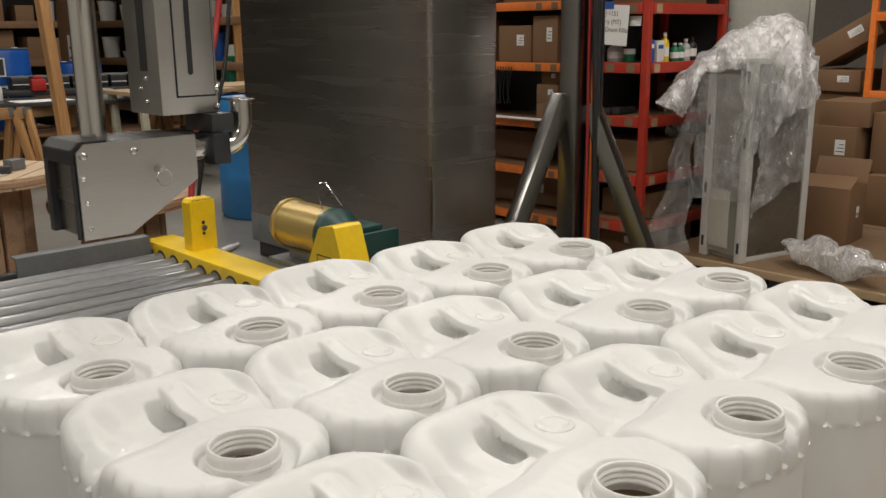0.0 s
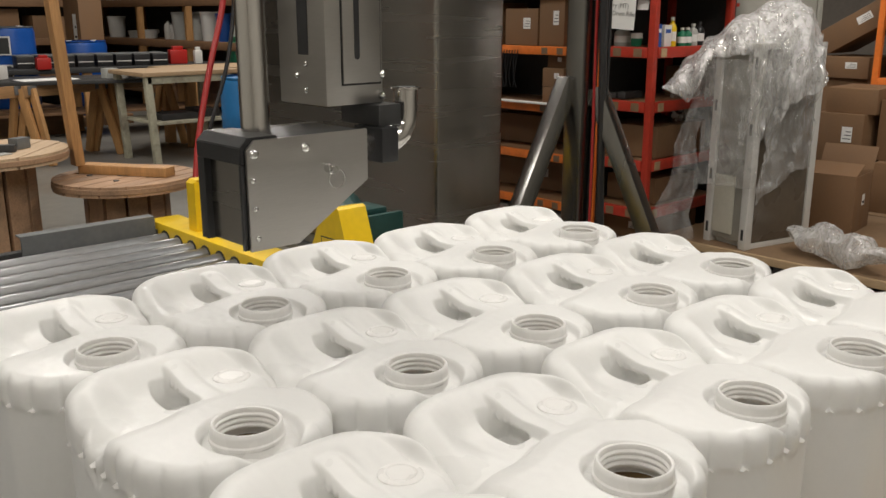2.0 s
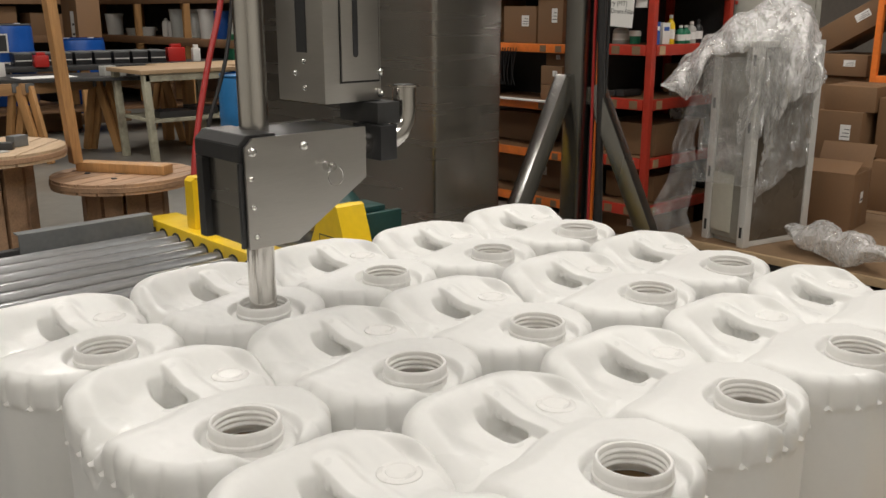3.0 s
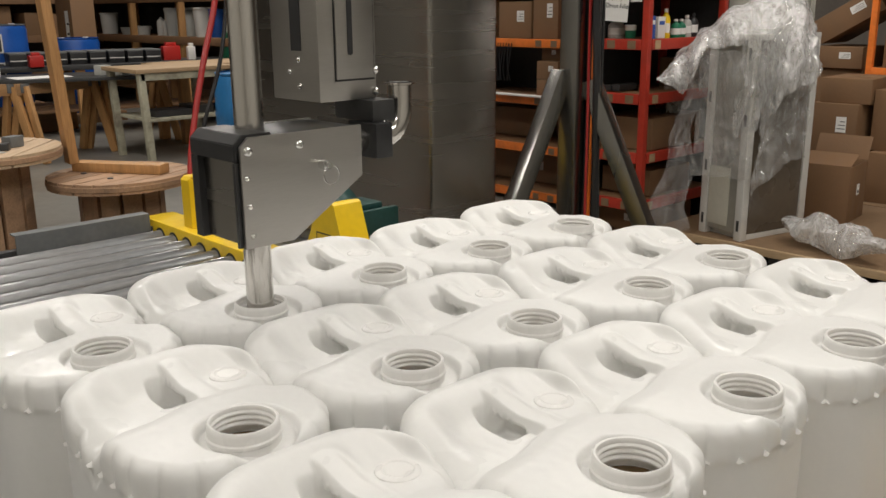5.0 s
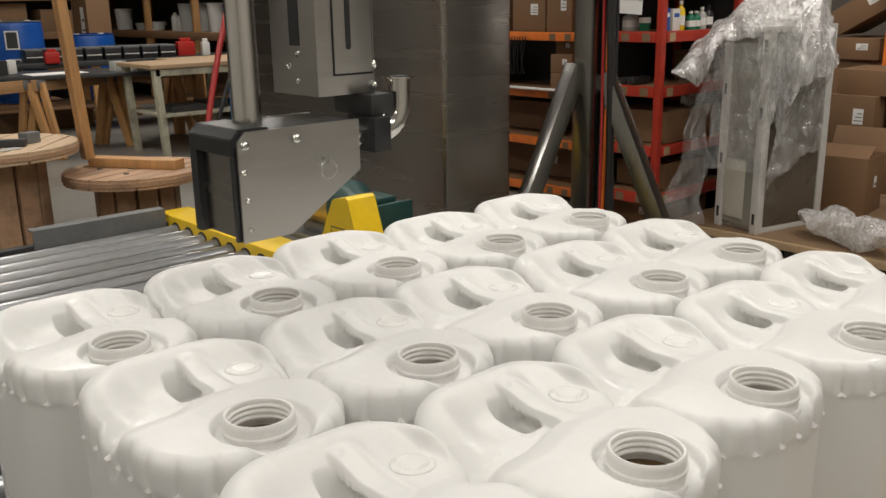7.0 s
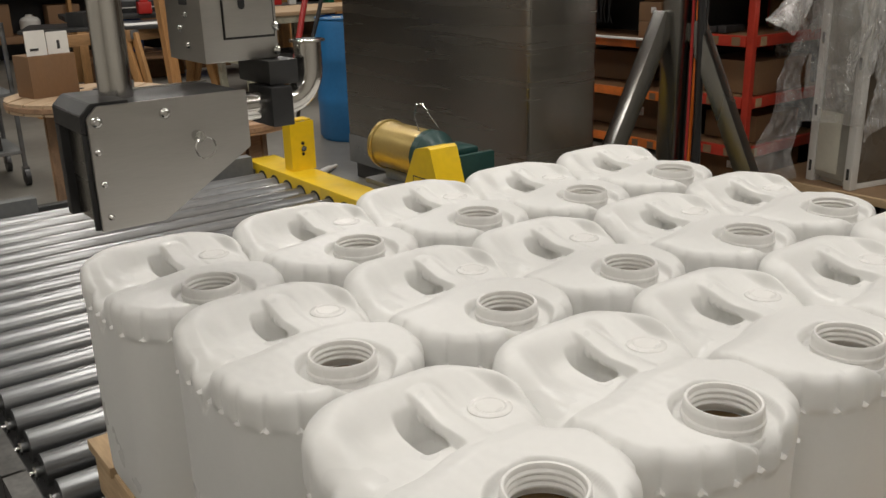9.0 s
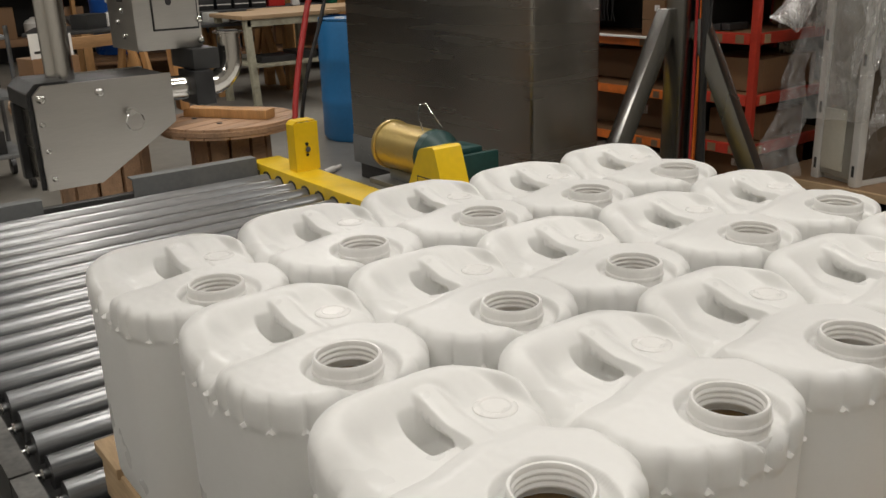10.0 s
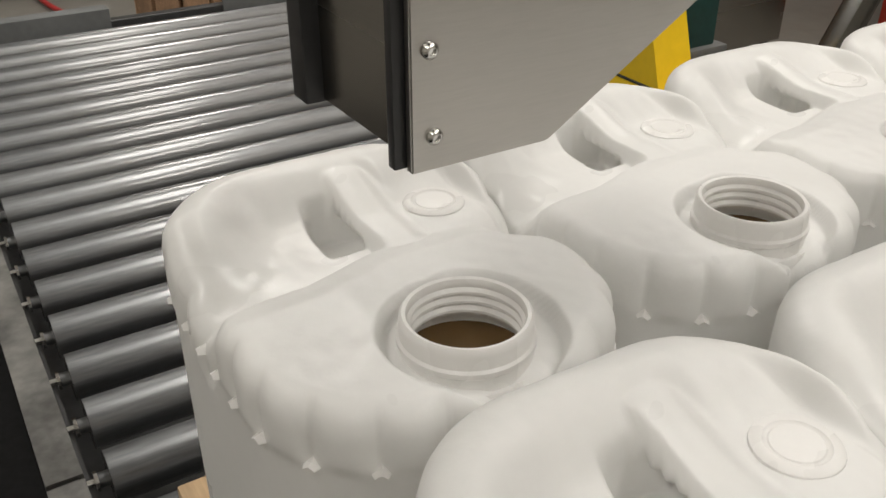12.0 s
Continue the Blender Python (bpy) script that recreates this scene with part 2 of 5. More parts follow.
def lathe(bm, profile, n=40, centre=(0, 0, 0), cap_bottom=False, cap_top=False):
    rings = [[bm.verts.new((centre[0] + r * math.cos(2 * math.pi * i / n), centre[1] + r * math.sin(2 * math.pi * i / n), centre[2] + z)) for i in range(n)] for r, z in profile]
    for a, b in zip(rings, rings[1:]):
        for i in range(n):
            bm.faces.new((a[i], a[(i + 1) % n], b[(i + 1) % n], b[i]))
    if cap_bottom:
        bm.faces.new(rings[0][::-1])
    if cap_top:
        bm.faces.new(rings[-1])


def tube(bm, points, r, n=12):
    """A round hose or pipe through the points."""
    pts = [Vector(p) for p in points]
    rings = []
    side = None
    for i, p in enumerate(pts):
        d = (pts[min(i + 1, len(pts) - 1)] - pts[max(i - 1, 0)]).normalized()
        if side is None:
            side = d.orthogonal().normalized()
        side = (side - d * side.dot(d)).normalized()
        up = d.cross(side)
        rings.append([bm.verts.new(p + r * (math.cos(2 * math.pi * k / n) * side + math.sin(2 * math.pi * k / n) * up)) for k in range(n)])
    for a, b in zip(rings, rings[1:]):
        for k in range(n):
            bm.faces.new((a[k], a[(k + 1) % n], b[(k + 1) % n], b[k]))
    bm.faces.new(rings[0][::-1])
    bm.faces.new(rings[-1])


def prism(bm, outline, axis, a, b, bevel=0.0):
    """An outline of (u, v) pushed along an axis from a to b; u, v are the other two axes in order."""
    def at(u, v, w):
        return {"x": (w, u, v), "y": (u, w, v), "z": (u, v, w)}[axis]
    lo, hi = [bm.verts.new(at(u, v, a)) for u, v in outline], [bm.verts.new(at(u, v, b)) for u, v in outline]
    fs = [bm.faces.new(lo), bm.faces.new(hi[::-1])]
    n = len(outline)
    for i in range(n):
        fs.append(bm.faces.new((lo[i], hi[i], hi[(i + 1) % n], lo[(i + 1) % n])))
    bmesh.ops.recalc_face_normals(bm, faces=fs)
    if bevel:
        bmesh.ops.bevel(bm, geom=list({e for f in fs for e in f.edges}), offset=bevel, segments=2, affect="EDGES")


def part(name, bm, material, parent=None, label="", smooth=False):
    bmesh.ops.recalc_face_normals(bm, faces=bm.faces[:])
    me = bpy.data.meshes.new(name)
    bm.to_mesh(me)
    bm.free()
    me.materials.append(material)
    if smooth:
        me.polygons.foreach_set("use_smooth", [True] * len(me.polygons))
        me.set_sharp_from_angle(angle=radians(38))
    ob = new(name, me)
    if parent:
        ob.parent = parent
    return tagged(ob, label)


def boxes(name, items, material, parent=None, label="", bevel=0.003):
    bm = bmesh.new()
    for b in items:
        box(bm, *b, bevel=bevel)
    return part(name, bm, material, parent, label, smooth=True)


def thing(name, x, y, z, rz, label, category, group=""):
    ob = new(name)
    ob.empty_display_size = 0.1
    ob.matrix_basis = pose(x, y, z, 0, 0, rz)
    return tagged(ob, label, category, group)


def bar(name, p, q, w, d, material, parent=None, label="", twist=0.0):
    """A straight timber or steel section from p to q."""
    p, q = Vector(p), Vector(q)
    bm = bmesh.new()
    m = Matrix.Translation((p + q) / 2) @ (q - p).to_track_quat("Z", "Y").to_matrix().to_4x4() @ pose(0, 0, 0, 0, 0, twist)
    box(bm, -w / 2, w / 2, -d / 2, d / 2, -(q - p).length / 2, (q - p).length / 2, bevel=0.003, m=m)
    return part(name, bm, material, parent, label, smooth=True)


def S(t):
    t = max(0.0, min(1.0, t))
    return t * t * (3 - 2 * t)


# ---- the hall ----
def slab(name, b, material, label, category):
    bm = bmesh.new()
    box(bm, *b)
    return tagged(part(name, bm, material), label, category, "", "structure")


slab("floor", (-6, 11, -6, 15, -0.2, 0), M_FLOOR, "worn grey polished concrete workshop floor", "floor")
slab("wall_north", (-6, 11, 15, 15.2, 0, 5), M_WALL, "dim brown workshop wall behind shelving", "wall")
slab("wall_east", (11, 11.2, -6.2, 15.2, 0, 5), M_WALL, "dim brown workshop wall behind racks", "wall")
slab("wall_south", (-6, 11, -6.2, -6, 0, 5), M_PALE, "plain pale workshop wall", "wall")
slab("wall_west", (-6.2, -6, -6.2, 15.2, 0, 5), M_PALE, "plain pale workshop wall", "wall")
slab("ceiling", (-6.2, 11.2, -6.2, 15.2, 5, 5.2), M_CEIL, "plain grey workshop ceiling", "ceiling")

# ---- roller conveyor ----
ROLL_Z, ROLL_R, PITCH = 0.466, 0.0315, 0.105
RAIL_X, BAR_X = -0.165, 1.113
conv = thing("roller_conveyor", 0.5, 0.5, 0, 0, "steel roller conveyor with galvanised rollers and yellow drive rail", "conveyor")


def cpart(name, bm, material, label="", smooth=False):
    ob = part(name, bm, material, conv, label, smooth)
    ob.matrix_parent_inverse = conv.matrix_basis.inverted()
    return ob


bm = bmesh.new()
cyl(bm, (RAIL_X + 0.018, 0, 0), (BAR_X + 0.03, 0, 0), ROLL_R, 28)
cyl(bm, (RAIL_X + 0.004, 0, 0), (RAIL_X + 0.02, 0, 0), ROLL_R * 0.3, 12)
roller = cpart("roller", bm, M_GALV, smooth=True)
bm = bmesh.new()
cyl(bm, (RAIL_X - 0.012, 0, 0), (RAIL_X + 0.012, 0, 0), 0.0055, 6)
cyl(bm, (RAIL_X + 0.002, 0, 0), (RAIL_X + 0.006, 0, 0), 0.012, 12)
pin = cpart("axle_pin", bm, M_ZINC)
Y_FAR, N_ROLL = 2.185, 34
for i in range(N_ROLL):
    y = Y_FAR - i * PITCH
    for first in (roller, pin):
        ob = first if i == 0 else first.copy()
        if i:
            scene.collection.objects.link(ob)
        ob.location = (0, y, ROLL_Z)
Y_NEAR = Y_FAR - N_ROLL * PITCH
bm = bmesh.new()
for y0, y1 in ((Y_NEAR, 0.507), (0.515, Y_FAR + 0.05)):
    prism(bm, [(RAIL_X - 0.047, 0.35), (RAIL_X - 0.007, 0.35), (RAIL_X - 0.007, 0.356), (RAIL_X - 0.041, 0.356), (RAIL_X - 0.041, 0.470), (RAIL_X - 0.007, 0.470), (RAIL_X - 0.007, 0.476), (RAIL_X - 0.047, 0.476)], "y", y0, y1)
cpart("side_channel", bm, mat("worn_rail_steel", (0.13, 0.128, 0.12), 0.38, 0.5, vary=0.4, scale=9, fine=70, dirt=(0.42, 0.41, 0.38), dirt_amount=0.6, dirt_scale=9), "dark grey steel side channel")
bm = bmesh.new()
prism(bm, [(RAIL_X - 0.006, 0.40), (RAIL_X - 0.001, 0.40), (RAIL_X - 0.001, 0.462), (RAIL_X - 0.006, 0.462)], "y", Y_NEAR, Y_FAR + 0.05)
cpart("axle_plate", bm, M_DARK)
bm = bmesh.new()
box(bm, BAR_X, BAR_X + 0.132, Y_NEAR, 2.332, 0.40, 0.527, bevel=0.006)
cpart("drive_rail", bm, M_YELLOW, "yellow painted drive housing rail", True)
bm = bmesh.new()
lathe(bm, [(ROLL_R + 0.001, 0), (ROLL_R + 0.0085, 0.0006), (ROLL_R + 0.0085, 0.002), (ROLL_R + 0.001, 0.003)], 28)
bmesh.ops.transform(bm, matrix=pose(0, 0, 0, 0, -90, 0), verts=bm.verts[:])
collar = cpart("roller_opening", bm, M_BLACK, "dark round opening for a roller")
for i in range(N_ROLL):
    ob = collar if i == 0 else collar.copy()
    if i:
        scene.collection.objects.link(ob)
    ob.location = (BAR_X + 0.0005, Y_FAR - i * PITCH, ROLL_Z)
for x0, x1, z1, lab in ((-0.22, 0.28, 0.535, "grey steel end plate"), (0.60, 1.10, 0.555, "grey steel end plate")):
    bm = bmesh.new()
    box(bm, x0, x1, Y_FAR + 0.055, Y_FAR + 0.062, 0.36, z1, bevel=0.001)
    box(bm, x0, x1, Y_FAR + 0.0625, Y_FAR + 0.11, z1 - 0.006, z1, bevel=0.001)
    cpart("end_plate", bm, M_GREY, lab)
bm = bmesh.new()
box(bm, RAIL_X - 0.05, BAR_X, Y_FAR + 0.0625, Y_FAR + 0.10, 0.34, 0.50, bevel=0.003)
cpart("end_beam", bm, M_DARK)
for lx in (RAIL_X - 0.025, BAR_X + 0.05):
    for ly in (2.0, 0.4, -1.1):
        bm = bmesh.new()
        box(bm, lx - 0.03, lx + 0.03, ly - 0.03, ly + 0.03, 0.01, 0.3195 if lx < 0 else 0.3995, bevel=0.003)
        box(bm, lx - 0.06, lx + 0.06, ly - 0.06, ly + 0.06, 0, 0.0095, bevel=0.002)
        cpart("leg", bm, M_GREY)
# dark sheet added below, so the gaps between rollers look shaded
bm = bmesh.new()
box(bm, RAIL_X + 0.01, BAR_X - 0.01, Y_NEAR, Y_FAR, 0.24, 0.26)
cpart("under_roller_shade", bm, M_DARK, "dark sheet standing in for shade under the rollers")
# upright sensor bracket on the rail
bm = bmesh.new()
prism(bm, [(1.252, 0.5275), (1.252, 0.708), (1.242, 0.722), (1.163, 0.722), (1.150, 0.708), (1.150, 0.5275), (1.155, 0.5275), (1.155, 0.705), (1.165, 0.717), (1.240, 0.717), (1.247, 0.705), (1.247, 0.5275)], "y", 2.0, 2.055)
box(bm, 1.150, 1.252, 1.994, 1.9995, 0.5275, 0.715, bevel=0.001)
br = cpart("sensor_bracket", bm, M_YELLOW, "yellow folded sheet bracket")
for z, r in ((0.632, 0.007), (0.612, 0.011), (0.59, 0.006)):
    bm = bmesh.new()
    cyl(bm, (1.2, 1.9935, z), (1.2, 1.985 if r > 0.01 else 1.9925, z), r, 12)
    p = part("bolt", bm, M_ZINC if r > 0.01 else M_BLACK, br)
# chain guard
bm = bmesh.new()
prism(bm, [(0.985, 0.5275), (1.256, 0.5275), (1.142, 0.748), (1.132, 0.756), (1.072, 0.768), (1.062, 0.762)], "x", 1.121, 1.222)
gd = cpart("chain_guard", bm, M_YELLOW, "yellow tapered chain guard with warning label")
bm = bmesh.new()
box(bm, 1.1185, 1.1205, 1.08, 1.15, 0.60, 0.672)
part("warning_label", bm, M_INK, gd, "black and yellow warning label")
bm = bmesh.new()
box(bm, 1.1175, 1.1183, 1.085, 1.145, 0.645, 0.669)
for k in range(3):
    box(bm, 1.1175, 1.1183, 1.09, 1.135, 0.61 + k * 0.009, 0.613 + k * 0.009)
part("label_print", bm, M_WARN, gd)
bm = bmesh.new()
box(bm, 1.1135, 1.1205, 0.98, 1.26, 0.5276, 0.531)
part("guard_foot", bm, M_INK, gd)

# black sheet added on the floor for the deep shade beside the rail
shade_sheet = boxes("floor_shade_sheet", [(-1.35, -0.1, -1.6, 2.6, 0.0005, 0.012)], mat("floor_shade_black", (0.012, 0.012, 0.012), 0.9, vary=0.3, scale=5, fine=60, spec=0.2))
tagged(shade_sheet, "black sheet standing in for floor shade beside the conveyor", "mat")

# ---- gear motor ----
mot = thing("gear_motor", 1.5, 1.2, 0, 0, "gold electric motor with dark green gearbox on grey bracket", "motor")


def mpart(name, bm, material, label="", smooth=True):
    ob = part(name, bm, material, mot, label, smooth)
    ob.matrix_parent_inverse = mot.matrix_basis.inverted()
    return ob


MX, MZ = 1.345, 0.665
bm = bmesh.new()
lathe(bm, [(0.02, 0), (0.075, 0.002), (0.082, 0.01), (0.082, 0.245), (0.07, 0.25)], 40, cap_bottom=True, cap_top=True)
bmesh.ops.transform(bm, matrix=pose(MX, 1.62, MZ, 90, 0, 0), verts=bm.verts[:])
mpart("motor_housing", bm, M_GOLD, "satin gold motor housing")
bm = bmesh.new()
lathe(bm, [(0.083, 0.001), (0.0885, 0.001), (0.0885, 0.016), (0.083, 0.018)], 40)
bmesh.ops.transform(bm, matrix=pose(MX, 1.625, MZ, 90, 0, 0), verts=bm.verts[:])
mpart("end_band", bm, M_GOLD)
bm = bmesh.new()
lathe(bm, [(0.06, 0), (0.086, 0.0), (0.086, 0.03), (0.06, 0.06), (0.05, 0.075)], 32, cap_bottom=True, cap_top=True)
bmesh.ops.transform(bm, matrix=pose(MX, 1.372, MZ, 90, 0, 0), verts=bm.verts[:])
for a in range(4):
    cyl(bm, (MX + 0.075 * math.cos(0.8 + a * 1.57), 1.371, MZ + 0.075 * math.sin(0.8 + a * 1.57)), (MX + 0.075 * math.cos(0.8 + a * 1.57), 1.345, MZ + 0.075 * math.sin(0.8 + a * 1.57)), 0.011, 8)
mpart("motor_flange", bm, M_GREEN)
bm = bmesh.new()
box(bm, MX - 0.062, MX + 0.062, 1.14, 1.31, MZ - 0.115, MZ + 0.035, bevel=0.01)
box(bm, MX - 0.075, MX + 0.075, 1.12, 1.14, MZ - 0.125, MZ + 0.045, bevel=0.006)
box(bm, MX - 0.05, MX + 0.05, 1.17, 1.28, MZ + 0.033, MZ + 0.055, bevel=0.008)
mpart("gearbox", bm, M_GREEN, "dark green cast gearbox")
bm = bmesh.new()
tube(bm, [(MX - 0.02, 1.40, MZ + 0.08), (MX - 0.03, 1.41, MZ + 0.13), (MX - 0.028, 1.40, MZ + 0.17), (MX - 0.01, 1.39, MZ + 0.17), (MX + 0.03, 1.36, MZ + 0.09)], 0.0022, 6)
mpart("tag_wire", bm, M_ZINC)
bm = bmesh.new()
box(bm, MX - 0.08, MX + 0.10, 1.10, 1.66, 0.53, 0.549, bevel=0.003)
box(bm, MX + 0.03, MX + 0.09, 1.2, 1.26, 0, 0.5295, bevel=0.003)
box(bm, MX + 0.03, MX + 0.09, 1.5, 1.56, 0, 0.5295, bevel=0.003)
box(bm, MX - 0.03, MX + 0.03, 1.45, 1.60, 0.5495, MZ - 0.078, bevel=0.003)
mpart("mounting_bracket", bm, M_GREY, "grey steel motor bracket")

# ---- pallet under the jerricans ----
pal = thing("wooden_pallet", 0.53, -0.23, ROLL_Z + ROLL_R, 0, "rough timber pallet carrying jerricans on the rollers", "pallet")
PZ = ROLL_Z + ROLL_R
for i in range(9):
    y = -0.79 + i * 0.1292
    boxes("deck_board", [(-0.642, 0.62, y - 0.055 + 0.23, y + 0.055 + 0.23, 0.094, 0.112)], M_PALLET, pal)
for x in (-0.615, 0.0, 0.56):
    boxes("stringer", [(x - 0.02, x + 0.02, -0.615, 0.525, 0.016, 0.0935)], M_PALLET, pal)
for y in (-0.55, -0.05, 0.44):
    boxes("bottom_board", [(-0.65, 0.62, y - 0.05, y + 0.05, 0.0, 0.0155)], M_PALLET, pal)

# ---- jerricans ----
JX, JY, JR = 0.1125, 0.142, 0.081     # half width, half length, corner radius of the plan
NX, NY = 0.002, -0.096               # the mouth, from the centre
Z_BAND = 0.272


def inset(x, y):
    """How far a point lies inside the can's rounded outline."""
    qx, qy = abs(x) - (JX - JR), abs(y) - (JY - JR)
    return JR - math.hypot(max(qx, 0), max(qy, 0)) - min(max(qx, qy), 0)


def reach(t):
    """The outline's distance from the centre, at the angle t."""
    lo, hi = 0.05, 0.2
    for _ in range(24):
        m = (lo + hi) / 2
        lo, hi = (m, hi) if inset(m * math.cos(t), m * math.sin(t)) > 0 else (lo, m)
    return lo


GRIP_X, GRIP_W = 0.0225, 0.0145       # the handle's middle line and half width
POCKET_Y0, POCKET_Y1 = 0.034, 0.090


def jerrican_height(x, y):
    d = max(0.0, inset(x, y))
    front = 0.000 + 0.014 * S((x + 0.055) / 0.065) - 0.036 * S((x - 0.075) / 0.04)      # where the mouth's lobe ends
    # rear half: a rolled crest that slopes gently into a flat recess
    bowl = 0.2945 + 0.0295 * S((0.070 - d) / 0.046) * S((y - front - 0.018) / 0.07)
    shelf = 0.3030 + 0.0195 * S((y - 0.062) / 0.05)
    rear = bowl + (shelf - bowl) * S((x - 0.03) / 0.02) * S((d - 0.008) / 0.012)
    # the lobe's back is a soft chamfer, then a short steep wall
    lobe = 0.3125 - 0.35 * x * x - 0.6 * max(0.0, -y - 0.05) ** 2
    lobe -= 0.008 * S((y - front + 0.032) / 0.034)
    h = lobe + (rear - lobe) * S((y - front + 0.007) / 0.014)
    # finger pocket, straight-walled, beside and under the handle
    left = -0.015 + 0.006 * S((y - 0.05) / 0.06)
    grip_left = GRIP_X - GRIP_W
    along = S((y - POCKET_Y0 + 0.004) / 0.008) * S((POCKET_Y1 + 0.004 - y) / 0.008)
    pocket = S((x - left + 0.004) / 0.009) * S((grip_left + 0.001 - x) / 0.005) * along
    h += (0.270 - h) * pocket
    # handle, flush with the lobe and blending into the crest
    bridge = S((y - front + 0.03) / 0.03) * S((0.135 - y) / 0.03)
    ridge = S((x - grip_left + 0.001) / 0.005) * S((GRIP_X + GRIP_W + 0.020 - x) / 0.026) * bridge
    top = 0.3075 + 0.0115 * S((y - 0.045) / 0.06) - 0.0022 * ((x - GRIP_X) / GRIP_W) ** 2
    h += max(0.0, top - h) * ridge
    h -= 0.024 * math.exp(-((x - 0.108) / 0.022) ** 2 - ((y + 0.004) / 0.017) ** 2) + 0.012 * math.exp(-((x + 0.108) / 0.02) ** 2 - ((y - 0.012) / 0.014) ** 2)
    r = math.hypot(x - NX, y - NY)
    h -= 0.011 * S((0.0492 + 0.007 * S((x - NX) / 0.03) - r) / 0.005) * S((front - y) / 0.02)
    h += 0.0012 * noise.noise((x * 24, y * 24, 3)) + 0.0004 * noise.noise((x * 90, y * 90, 8))
    edge = 0.015 + 0.011 * S((y - front) / 0.05)
    if d < edge:
        h -= (edge - math.sqrt(edge * edge - (edge - d) ** 2)) * (0.8 if edge > 0.016 else 1)
    return h


def under_handle(x, y, z):
    """The pocket reaches on under the handle: how far its wall and floor are pushed aside."""
    left = -0.015 + 0.006 * S((y - 0.05) / 0.06)
    if not (left < x < GRIP_X and POCKET_Y0 < y < POCKET_Y1):
        return 0.0
    return 0.025 * S((x - left) / (GRIP_X - GRIP_W - left)) * S((0.2965 - z) / 0.007) * S((y - POCKET_Y0) / 0.008) * S((POCKET_Y1 - y) / 0.008)


def groove(t):
    """Depth of the shoulder's flutes at the angle t; lobes with narrow valleys."""
    waist = 0.085 * math.exp(-((t - 6.14) / 0.085) ** 2) + 0.075 * math.exp(-((t - 3.16) / 0.07) ** 2)
    return 0.038 * (1 - abs(math.cos(13 * t))) ** 1.3 * S((0.72 - math.sin(t)) / 0.35) + waist


def moulded(name, bm, faces, normals, can, label):
    """One region of the moulding as its own mesh, with the whole moulding's normals, so that no seam shows."""
    index, verts, polys = {}, [], []
    for f in faces:
        row = []
        for v in f.verts:
            if v.index not in index:
                index[v.index] = len(verts)
                verts.append(v)
            row.append(index[v.index])
        polys.append(row)
    me = bpy.data.meshes.new(name)
    me.from_pydata([v.co[:] for v in verts], [], polys)
    me.materials.append(M_HDPE)
    me.polygons.foreach_set("use_smooth", [True] * len(me.polygons))
    me.normals_split_custom_set_from_vertices([normals[v.index] for v in verts])
    ob = new(name, me)
    ob.parent = can
    return tagged(ob, label)


